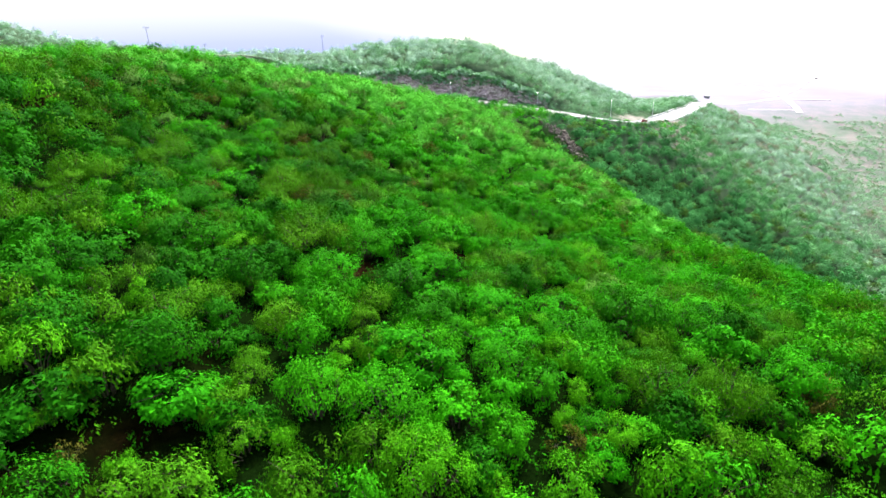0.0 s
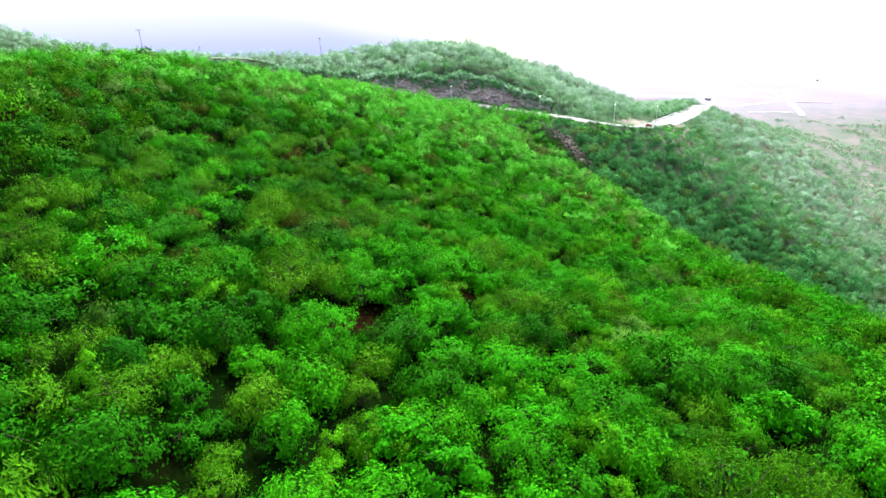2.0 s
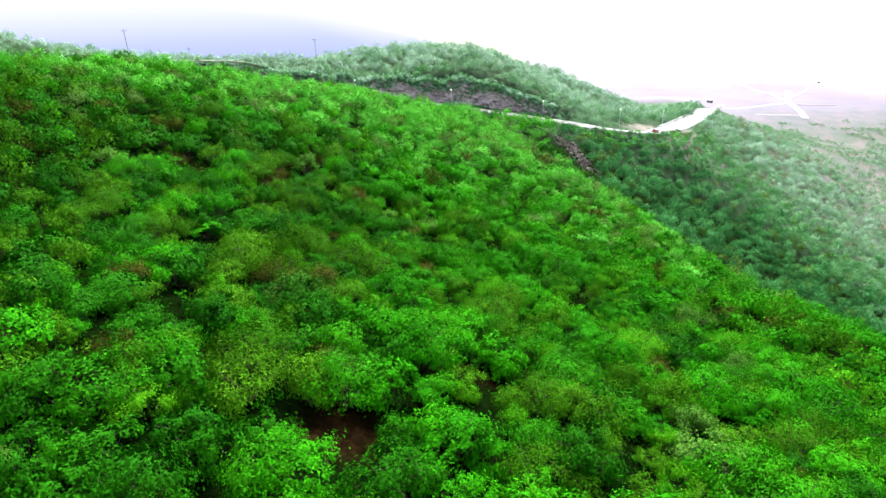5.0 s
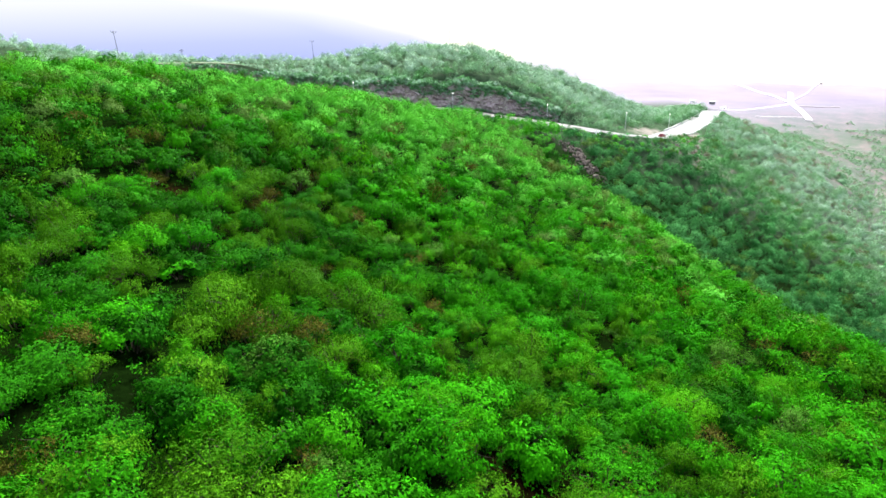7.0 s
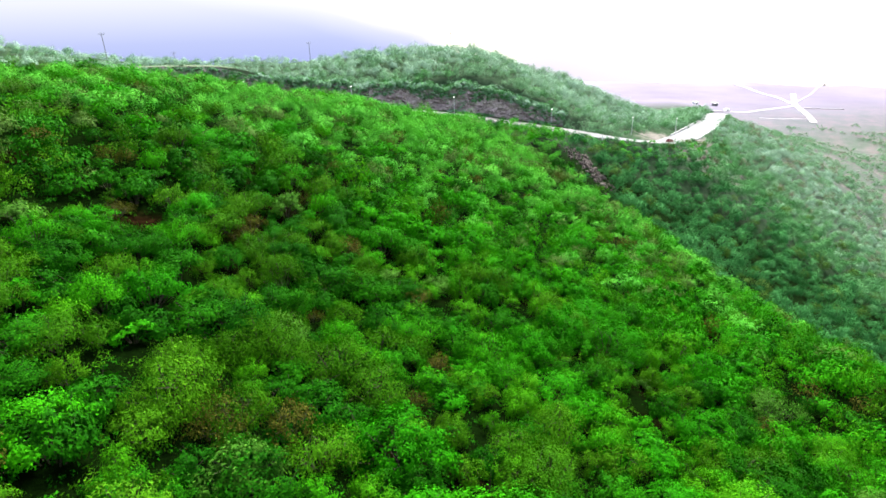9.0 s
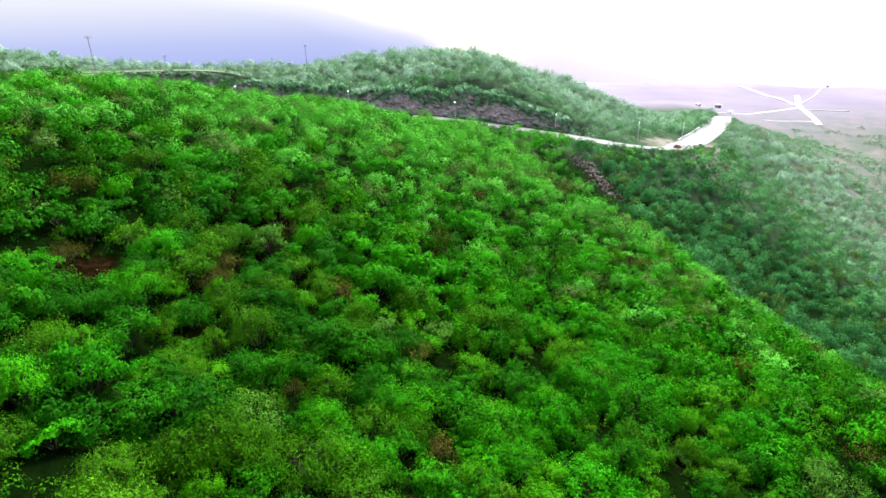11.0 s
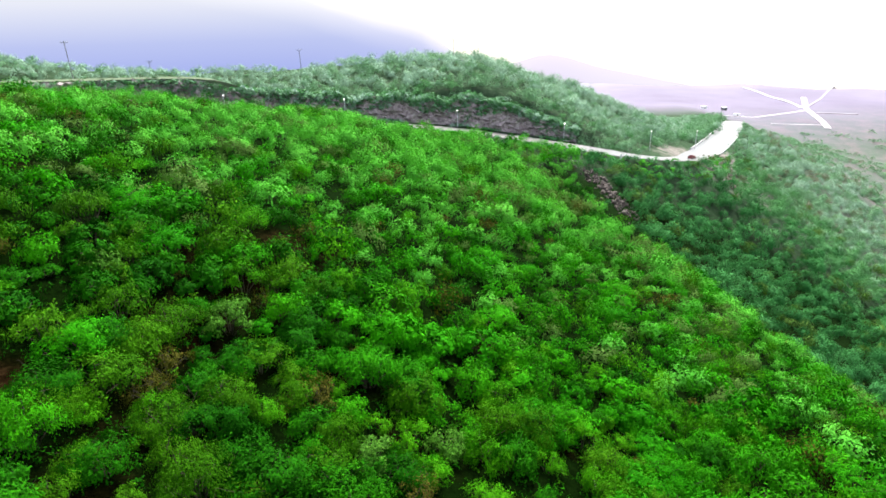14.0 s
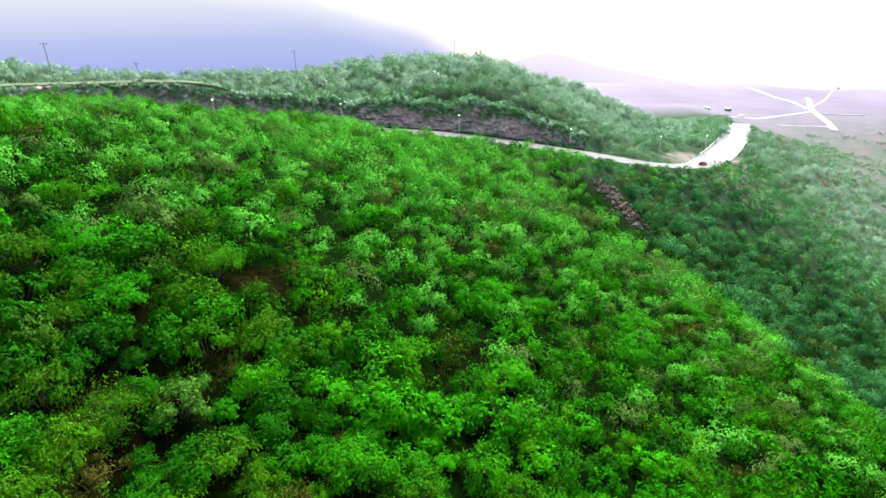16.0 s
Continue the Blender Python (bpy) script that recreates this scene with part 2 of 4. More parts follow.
def beside(x, y, line):
    """Distance to a line, its height at the nearest place, and the side (plus: to the left of its way)."""
    best, high, side = np.full(x.shape, 1e9), np.zeros(x.shape), np.ones(x.shape)
    for a, b in zip(line[:-1], line[1:]):
        ux, uy = b[0] - a[0], b[1] - a[1]
        k = np.clip(((x - a[0]) * ux + (y - a[1]) * uy) / (ux * ux + uy * uy), 0, 1)
        dx, dy = x - a[0] - k * ux, y - a[1] - k * uy
        d = np.hypot(dx, dy)
        near = d < best
        best = np.where(near, d, best)
        high = np.where(near, a[2] + k * (b[2] - a[2]), high)
        side = np.where(near, np.sign(ux * dy - uy * dx), side)
    return best, high, side


def soft_max(a, b, w):
    h = np.clip(0.5 + 0.5 * (a - b) / w, 0, 1)
    return b + (a - b) * h + w * h * (1 - h)


def soft_min(a, b, w):
    return -soft_max(-a, -b, w)


def bell(d, wide):
    return np.exp(-0.5 * (d / wide) ** 2)


def waves(x, y, size, seed):
    """Cheap smooth unevenness, about -1 to 1."""
    r = np.random.RandomState(seed)
    z = np.zeros(np.shape(x))
    for k in range(7):
        a, f, p = r.uniform(0, 6.28), r.uniform(0.6, 1.8) / size, r.uniform(0, 6.28)
        z = z + np.sin(6.28 * f * (x * math.cos(a) + y * math.sin(a)) + p)
    return z / 3.5


def front_slope(x, y):
    """The slope under the flight: high on one side, falling away to the gully."""
    cx, cy = np.clip(x, -130, 125), np.clip(y, 22, 245)
    u, v = cx / 100, cy / 100 - 1
    slope = (4.8 - 37.38 * u - 6.9 * v - 11.45 * u * u - 11.75 * u * v + 4.94 * v * v - 4.91 * u ** 3 - 8.44 * u * u * v + 16.03 * u * v * v - 1.67 * v ** 3)
    slope = slope - 1.6 + 1.4 * bell(x + 20, 13) * bell(y - 105, 11) + 1.8 * bell(x - 5, 22) * bell(y - 41, 9) - 1.3 * bell(x + 2, 12) * bell(y - 74, 13) - 1.2 * bell(x - 12, 14) * bell(y - 116, 15) - 0.5 * np.maximum(x - 125, 0) - 0.06 * np.maximum(22 - y, 0) - 0.25 * np.maximum(y - 245, 0) - 1.2 * np.clip((y - 160) / 30, 0, 1)
    slope = soft_min(slope, 22.5 - 0.11 * np.maximum(y - 140, 0), 4.0) - 0.011 * np.maximum(x - 52, 0) ** 2
    # the shoulder that stands out over the gully
    return slope + np.interp(y, (45, 60, 75, 85, 100, 120, 150, 180), (3.0, 4.8, 6.0, 6.3, 5.3, 4.0, 2.2, 0.0)) * np.clip((x - 30) / 26, 0, 1.6)


def road_spur(x, y):
    """The spur that carries the road."""
    sx, sy = (np.clip(x, 30, 330) - 80) / 100, (np.clip(y, 130, 480) - 240) / 100
    spur = (-25.2 - 49.79 * sx + 28.48 * sy - 5.19 * sx * sx + 4.17 * sx * sy + 0.25 * sy * sy + 1.05 * sx ** 3 + 2.0 * sx * sx * sy - 0.57 * sx * sy * sy - 2.48 * sy ** 3)
    spur = spur - 1.0 * np.maximum(32 - x, 0)
    spur = soft_min(spur, -19.5 - 0.115 * (y - 266) + 0.6 * np.maximum(262 - y, 0), 6.0)
    return spur


def natural(x, y):
    """The hills without the road."""
    slope, spur = front_slope(x, y), road_spur(x, y)
    # the rounded hill behind the road and the ridge that joins it
    foot = -32 - 0.8 * np.maximum(x - 110, 0) - 0.35 * np.maximum(y - 345, 0) - 0.8 * np.maximum(262 - y, 0) * np.clip((x - 25) / 25, 0, 1)
    hill = foot + 46.5 * bell(x - 3, np.where(x > 3, 51.0, 200.0)) * bell(y - 304, np.where(y < 304, 66.0, 55.0))
    hill = soft_max(hill, foot + 34.5 * bell(x - 37, 46.0) * bell(y - 342, 42.0), 5.0)
    ridge = foot + 56.3 * bell(x + 160, np.where(x > -160, 120.0, 220.0)) * bell(y - 246, np.where(y > 246, 52.0, 62.0))
    ridge = ridge + np.interp(x, (-230, -196, -178, -160, -145, -125, -110, -95), (15, 11.8, 5.0, -0.5, -2.6, -3.4, -2.8, 0)) * bell(y - 250, 50)
    # the valley and the plain beyond
    valley = -88 + 15 * np.clip((y - 420) / 180, 0, 1) + (4 - 3 * np.clip((y - 480) / 120, 0, 1)) * waves(x, y, 160, 5) * np.clip((y - 60) / 100, 0, 1)
    basin = -31.5 - 0.17 * np.maximum(y - 340, 0) - 0.12 * np.maximum(x - 90, 0) - 0.8 * np.maximum(262 - y, 0)
    hill = soft_max(hill, foot + 46.5 * bell(x + 78, 60.0) * bell(y - 276, 45.0), 6.0)
    z = soft_max(hill, ridge, 8.0)
    z = soft_max(z, basin - 0.95 * np.maximum(x - 114, 0), 5.0)
    z = soft_max(z, soft_max(slope, spur, 1.5), 2.5)
    z = soft_max(z, valley, 8.0)
    z = z - 0.22 * np.maximum(np.hypot(x, y) - 1000, 0)
    away = np.clip((np.hypot(x, y - 150) - 60) / 200, 0.35, 1.0)
    rough = np.interp(y, (500, 570), (1.0, 0.05))
    return z + rough * (0.7 * waves(x, y, 22, 3) * away + 0.22 * waves(x, y, 6, 4))


ROAD_HALF, BENCH_HALF = 4.3, 4.0
# deep shaded gaps between tall shrubs: x, y, radius
GAPS = [(-28.7, 67.6, 1.5), (-25.6, 87.6, 1.6), (22.6, 75.2, 1.5), (11.8, 39.8, 1.2), (-20.2, 92.6, 1.9), (-16.0, 28.3, 1.4), (5.1, 36.8, 1.3), (-5.2, 57.0, 1.0), (-21.2, 55.9, 1.4), (1.4, 98.8, 1.2)]
BARE = HOLLOWS + GAPS + [(41.5, 222.5, 4.6), (44.5, 216.0, 5.0), (47.5, 209.5, 5.0), (50.5, 203.0, 3.6), (82.0, 274.0, 5.0), (90.0, 281.0, 5.0), (97.0, 289.0, 3.5)]


def land(x, y):
    """The ground: the hills with the track and the road cut into them and banked out of them."""
    x, y = np.asarray(x, float), np.asarray(y, float)
    z = natural(x, y)
    for hx, hy, hr in HOLLOWS:
        z = z - 0.4 * bell(np.hypot(x - hx, y - hy), hr * 0.8)
    d, h, s = beside(x, y, BENCH_PTS)
    out = np.maximum(d - BENCH_HALF, 0)
    z = np.where(d < 40, np.clip(z, h - 0.9 * out, h + 0.9 * out), z)
    d, h, s = beside(x, y, ROAD_PTS)
    bend = np.interp(x, (84, 104), (0.0, 2.0))
    up = np.maximum(d - np.where((s > 0) & (x < 70), 10.4, 5.6 + bend), 0)
    down = np.maximum(d - 5.2 - bend, 0)
    rise = np.where((s < 0) & (d < 26), np.interp(x, (-48, -22), (1.9, -0.16)), 1.9)
    low, high = h - 0.05 - 0.72 * down, h - 0.05 + rise * up
    return np.where(d < 70, np.minimum(np.maximum(z, low), high), z)


def link(name, verts, faces, mat, parent=None, smooth=False):
    me = bpy.data.meshes.new(name)
    me.from_pydata([tuple(v) for v in verts], [], [tuple(f) for f in faces])
    for m in mat if isinstance(mat, (list, tuple)) else [mat]:
        me.materials.append(m)
    me.polygons.foreach_set("use_smooth", [smooth] * len(me.polygons))
    me.update()
    ob = new(name, me)
    ob.parent = parent
    return ob


def spread(lo, hi, step, far_lo, far_hi):
    """Even steps in the middle, growing steps outside."""
    mid = list(np.arange(lo, hi + 0.01, step))
    k, p = step, hi
    while p < far_hi:
        k *= 1.22
        p += k
        mid.append(p)
    k, p = step, lo
    while p > far_lo:
        k *= 1.22
        p -= k
        mid.insert(0, p)
    return np.array(mid)


def make_ground():
    gx, gy = spread(-150, 215, 1.8, -3800, 4200), spread(-25, 470, 1.8, -3000, 4300)
    X, Y = np.meshgrid(gx, gy)
    Z = land(X, Y)
    nx, ny = len(gx), len(gy)
    V = np.stack([X, Y, Z], -1).reshape(-1, 3)
    i = (np.arange(ny - 1)[:, None] * nx + np.arange(nx - 1)[None]).reshape(-1)
    F = np.stack([i, i + 1, i + nx + 1, i + nx], -1)
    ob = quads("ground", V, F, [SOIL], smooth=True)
    return tagged(ob, "red-brown hillside soil darkened for shade, sloping down to a valley paled for haze", "ground", kind="structure")


def quads(name, V, F, mats, index=None, smooth=False, parent=None):
    """A mesh of four-cornered faces from arrays."""
    me = bpy.data.meshes.new(name)
    me.vertices.add(len(V))
    me.vertices.foreach_set("co", np.asarray(V, np.float32).reshape(-1))
    me.loops.add(len(F) * 4)
    me.loops.foreach_set("vertex_index", np.asarray(F, np.int32).reshape(-1))
    me.polygons.add(len(F))
    me.polygons.foreach_set("loop_start", np.arange(len(F), dtype=np.int32) * 4)
    for m in mats:
        me.materials.append(m)
    if index is not None:
        me.polygons.foreach_set("material_index", np.asarray(index, np.int32))
    me.polygons.foreach_set("use_smooth", np.full(len(F), smooth))
    me.update(calc_edges=True)
    ob = new(name, me)
    ob.parent = parent
    return ob


def sprays(name, V, mats, index=None, parent=None, tone=None):
    """A mesh of loose three-cornered leaves from an array."""
    n = len(V) // 3
    me = bpy.data.meshes.new(name)
    me.vertices.add(len(V))
    me.vertices.foreach_set("co", np.asarray(V, np.float32).reshape(-1))
    me.loops.add(len(V))
    me.loops.foreach_set("vertex_index", np.arange(len(V), dtype=np.int32))
    me.polygons.add(n)
    me.polygons.foreach_set("loop_start", np.arange(n, dtype=np.int32) * 3)
    for m in mats:
        me.materials.append(m)
    if index is not None:
        me.polygons.foreach_set("material_index", np.asarray(index, np.int32))
    if tone is not None:
        me.attributes.new("tone", "FLOAT", "FACE").data.foreach_set("value", np.asarray(tone, np.float32))
    me.update(calc_edges=True)
    ob = new(name, me)
    ob.parent = parent
    return ob


ground = make_ground()


def ribbon(name, line, half, lift, mat, thick=0.12):
    """A paved strip along a line, with a thickness."""
    p = np.asarray(line, float)
    d = np.gradient(p[:, :2], axis=0)
    d /= np.linalg.norm(d, axis=1)[:, None]
    side = np.stack([-d[:, 1], d[:, 0]], 1)
    rows = []
    half = np.broadcast_to(np.asarray(half, float), len(p))[:, None]
    for off, dz in ((-half, -thick), (-half, 0), (-half * 0.33, 0.04), (half * 0.33, 0.04), (half, 0), (half, -thick)):
        rows.append(np.c_[p[:, :2] + side * off, p[:, 2] + lift + dz])
    V = np.stack(rows, 1).reshape(-1, 3)
    n, k = len(p), 6
    F = [(i * k + j, i * k + j + 1, (i + 1) * k + j + 1, (i + 1) * k + j) for i in range(n - 1) for j in range(k - 1)]
    return quads(name, V, np.array(F)[:, ::-1], [mat], smooth=False)


road = tagged(ribbon("road", ROAD_PTS, np.interp(ROAD_PTS[:, 0], (84, 104), (ROAD_HALF, 6.2)), 0.12, ROAD), "worn pale concrete mountain road winding down the spur", "road", kind="structure")
bench = tagged(ribbon("track", BENCH_PTS, BENCH_HALF - 0.6, 0.08, BENCH, 1.5), "grassy level track above the rock cutting", "track", kind="structure")


# ---- scrub ----
def tube(a, b, ra, rb, sides=5):
    """A tapered limb: corners and faces."""
    a, b = np.array(a, float), np.array(b, float)
    w = (b - a) / max(np.linalg.norm(b - a), 1e-6)
    u = np.cross(w, (0.3, 0.9, 0.1))
    u /= np.linalg.norm(u)
    v = np.cross(w, u)
    ang = np.arange(sides) * 2 * math.pi / sides
    ring = np.cos(ang)[:, None] * u + np.sin(ang)[:, None] * v
    V = np.r_[a + ra * ring, b + rb * ring]
    F = [(i, (i + 1) % sides, sides + (i + 1) % sides, sides + i) for i in range(sides)]
    return V, np.array(F)


def unit(v):
    return v / np.maximum(np.linalg.norm(v, axis=-1, keepdims=True), 1e-6)


def dome(seed, tall, lumps, bulk=1.0):
    """The lumps of a low, uneven crown about 1 m in radius: centre and radius of each."""
    r = np.random.RandomState(seed)
    start, out = r.uniform(0, 6.283), []
    sx, sy = r.uniform(0.8, 1.15, 2)
    for k in range(lumps):
        rho = 0.76 * math.sqrt((k + r.uniform(0.1, 0.7)) / lumps)
        a = start + 2.4 * k + r.uniform(-0.5, 0.5)
        size = r.uniform(0.24, 0.44) * bulk
        top = tall * (1 - 0.62 * rho * rho) * r.uniform(0.78, 1.12)
        out.append((sx * rho * math.cos(a), sy * rho * math.sin(a), max(top - size, 0.12), size))
    return out


def leaf_tufts(seed, form, count, size, tufts=9, ruffle=0.4, upright=0.0, slim=0.28, flat=0.8, stray=0.06, even=0.0):
    """Leaves in tufts over the upper side of the lumps: three corners each."""
    r = np.random.RandomState(seed + 1)
    f = np.array(form)
    lump = np.repeat(np.arange(len(f)), tufts)
    d = r.normal(size=(len(lump), 3))
    d[:, :2] += 0.5 * unit(f[lump, :2])
    d[:, 2] = np.where(d[:, 2] < -0.2, -d[:, 2], d[:, 2]) + 0.15
    d = unit(d)
    reach = f[lump, 3] * (1 + (1 - even) * r.uniform(-0.28, 0.12, len(lump)))
    centre = f[lump, :3] + d * reach[:, None]
    wide = f[lump, 3] * r.uniform(0.3, 0.56, len(lump))
    pick = r.choice(len(lump), count, p=wide ** 2 / (wide ** 2).sum())
    o = r.normal(size=(count, 3)) * 0.52
    far = r.uniform(size=count) < stray
    o[far] *= 1.9
    p = centre[pick] + o * wide[pick][:, None] * (1, 1, flat)
    p[:, 2] = np.maximum(p[:, 2], 0.05)
    nrm = unit(0.5 * d[pick] + 0.3 * o + 0.8 * unit(p * (1, 1, 0.7)) + (0, 0, 0.15) + ruffle * r.normal(size=(count, 3)))
    way = (1 - upright) * r.normal(size=(count, 3)) + upright * (d[pick] * 0.8 + (0, 0, 1.4) + 0.45 * r.normal(size=(count, 3)))
    t = unit(way - nrm * (way * nrm).sum(1)[:, None])
    b = np.cross(nrm, t)
    s = (size * r.uniform(0.6, 1.4, count))[:, None]
    return np.stack([p - t * s * 0.4 + b * s * slim, p - t * s * 0.4 - b * s * slim, p + t * s * 0.7 + nrm * s * 0.15], 1)


def limbs(seed, form, thick):
    r = np.random.RandomState(seed)
    V, F, n = [], [], 0
    for cx, cy, cz, cr in form:
        knee = (cx * 0.45 + r.uniform(-0.06, 0.06), cy * 0.45 + r.uniform(-0.06, 0.06), cz * 0.5)
        tip = (cx, cy, cz + cr * 0.5)
        for a, b, ra, rb in (((0, 0, -0.25), knee, thick, thick * 0.65), (knee, tip, thick * 0.65, thick * 0.2)):
            v, f = tube(a, b, ra, rb, 3)
            V.append(v), F.append(f + n)
            n += len(v)
        for _ in range(2):
            q = r.normal(size=3) * cr * 0.6
            v, f = tube((cx, cy, cz), (cx + q[0], cy + q[1], cz + abs(q[2])), thick * 0.35, thick * 0.1, 3)
            V.append(v), F.append(f + n)
            n += len(v)
    return np.concatenate(V), np.concatenate(F)


SPECIES = [
    # name, label, height, lumps, tufts, leaf size, ruffle, upright, slim, flat, leaves, leaf material
    ("leafy_shrub", "fresh bright green leafy shrub with a rounded crown", 1.15, 8, 9, 0.09, 0.32, 0.0, 0.34, 0.6, 2200, 0),
    ("thicket_shrub", "dense mid green shrub on the hillside", 1.1, 9, 12, 0.082, 0.33, 0.6, 0.25, 1.0, 2300, 1),
    ("broad_shrub", "broad shrub with spreading branches, its deep green darkened for shade", 1.0, 10, 9, 0.086, 0.32, 0.2, 0.32, 0.8, 2200, 8),
    ("olive_shrub", "twiggy olive green shrub with thin leaves", 1.1, 9, 13, 0.076, 0.38, 0.8, 0.21, 1.15, 2700, 2),
    ("pale_shrub", "pale grey-green shrub with light flecked leaves", 1.1, 8, 10, 0.08, 0.5, 0.2, 0.32, 0.9, 2000, 3),
    ("dry_shrub", "brownish half-bare shrub with dry twigs", 1.0, 8, 9, 0.082, 0.6, 0.7, 0.17, 1.1, 1500, 4),
    ("feathery_shrub", "feathery yellowish green shrub with upright leafy twigs", 1.2, 7, 13, 0.078, 0.34, 0.9, 0.2, 1.2, 2700, 12),
]


def near_shrub(kind, seed, grain):
    name, label, tall, lumps, tufts, size, ruffle, upright, slim, flat, leaves, mat = SPECIES[kind]
    form = dome(seed, tall, lumps + 4 * (grain == 2))
    root = tagged(new(name), label, "shrub", "scrub on the hillside")
    few, large = ((1.0, 1.0), (0.5, 1.35), (1.9, 0.66))[grain]
    L = leaf_tufts(seed, form, int(leaves * few), size * large, tufts, ruffle, upright, slim, flat).reshape(-1, 3)
    sprays("crown", L, [LEAVES[mat]], parent=root)
    V, F = limbs(seed, form, 0.035)
    quads("trunk", V, F, [BARK], parent=root)
    return root


def keep_off(x, y):
    """Where no shrub roots: the road, the track, the rock face and the bare patches."""
    d, h, s = beside(x, y, ROAD_PTS)
    cut = (s > 0) & (x < 44) & (d < 12.4)
    e, _, _ = beside(x, y, BENCH_PTS)
    bare = np.zeros(x.shape, bool)
    for bx, by, br in BARE:
        bare |= np.hypot(x - bx, y - by) < br
    worn = ((s < 0) & (x > 98) & (x < 150) & (d < 9.5 + 5 * waves(x, y, 12, 41)) & (y > 255)) | ((s > 0) & (x > 66) & (x < 118) & (d < 13 + 4 * waves(x, y, 12, 42)) & (y > 255))
    return (d < 6.0) | cut | worn | (e < 5.2) | bare | beside_standing(x, y)


def scatter(x0, x1, y0, y1, cell, seed, loose=0.6):
    """Uneven places, about one to a cell."""
    r = np.random.RandomState(seed)
    gx, gy = np.meshgrid(np.arange(x0, x1, cell), np.arange(y0, y1, cell))
    x = (gx + r.uniform(-loose, loose, gx.shape) * cell).reshape(-1)
    y = (gy + (np.arange(gx.shape[1]) % 2 * 0.5)[None] * cell + r.uniform(-loose, loose, gx.shape) * cell).reshape(-1)
    return x, y


def which(x, y, r):
    """Kinds gather in drifts: bright, mid, deep, olive, pale, dry."""
    # brighter kinds farther off stand in for haze
    w = waves(x, y, 16, 21) * 0.5 + r.uniform(-1, 1, x.shape) + np.where(x > -8, np.interp(y, (40, 70, 120), (0.0, 0.2, 0.3)), np.interp(y, (100, 120), (-0.15, 0.25)))
    v = waves(x, y, 9, 22) * 0.5 + r.uniform(-1, 1, x.shape)
    kind = np.where(w > 0.75, 0, np.where(w > 0.2, 1, np.where(w > -0.2, 6, np.where(w > -0.55, 2, 3))))
    kind = np.where(v > 1.28, 4, kind)
    # darker kinds on this side stand in for its deeper shade
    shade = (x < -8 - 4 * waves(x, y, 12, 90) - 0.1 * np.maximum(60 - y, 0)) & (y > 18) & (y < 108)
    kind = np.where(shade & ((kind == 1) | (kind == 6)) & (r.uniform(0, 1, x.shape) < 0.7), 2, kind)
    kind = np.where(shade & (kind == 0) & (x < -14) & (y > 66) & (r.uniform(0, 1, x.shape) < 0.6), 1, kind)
    return np.where(v < -1.08, 5, kind)


def near_zone(x, y):
    reach = 9 + 0.6 * np.maximum(y, 0)
    return (y > 8) & (y < 102) & (np.abs(x + 2) < np.minimum(reach, 34))


# shrubs that stand out from the rest: x, y, radius, by kind
STANDING = {
    0: [(-5.0, 46.9, 1.5), (-22.3, 36.7, 2.7), (-17.6, 37.4, 1.4), (-1.2, 31.9, 1.9), (7.0, 30.7, 2.2), (30.2, 51.3, 2.7), (10.4, 39.0, 1.1), (5.7, 65.2, 2.5), (34.0, 89.6, 3.0), (-27.6, 98.7, 3.0),
        (-31.8, 74.9, 2.0), (-26.6, 83.4, 2.5), (2.4, 71.8, 1.5), (22.9, 126.4, 3.0), (2.5, 105.0, 2.9), (3.1, 126.0, 3.0), (24.3, 132.1, 3.0), (34.7, 128.0, 3.0), (-9.4, 89.9, 2.0), (14.0, 85.4, 2.4),
        (-34.0, 106.1, 3.0), (20.7, 120.1, 3.0), (9.4, 126.5, 2.1), (-33.6, 157.0, 2.3), (-34.4, 193.0, 2.6), (0.7, 219.0, 2.8), (27.6, 238.0, 2.5), (2.4, 236.5, 2.7), (11.5, 238.5, 1.7), (-11.3, 163.0, 2.2)],
    1: [(-4.6, 71.3, 2.2), (24.2, 144.7, 2.7)],
    2: [(26.3, 150.7, 3.0), (-26.0, 84.5, 2.6), (-18.0, 42.0, 1.8), (-21.5, 29.0, 2.0), (-27.0, 64.5, 2.2), (-24.5, 54.0, 2.0)],
    3: [(-10.8, 36.6, 2.4), (3.9, 39.5, 1.9), (-7.2, 59.8, 2.7), (-18.4, 58.6, 1.9), (1.5, 57.0, 2.1), (-22.9, 87.6, 2.6), (35.8, 117.0, 3.0)],
    4: [(-7.2, 40.6, 1.2), (28.0, 72.5, 2.8), (12.5, 36.5, 2.2), (-14.4, 64.9, 2.4), (26.0, 57.5, 2.0)],
    5: [(-21.8, 81.4, 1.7), (-32.5, 79.5, 1.8), (-18.4, 94.6, 1.3), (-18.0, 112.0, 2.2)],
    6: [(14.8, 53.5, 2.8), (-14.6, 34.6, 1.7), (-23.5, 107.7, 2.6)],
}


def beside_standing(x, y):
    near = np.zeros(x.shape, bool)
    for spots in STANDING.values():
        for sx, sy, sr in spots:
            near |= np.hypot(x - sx, y - sy) < 0.75 * sr
    return near


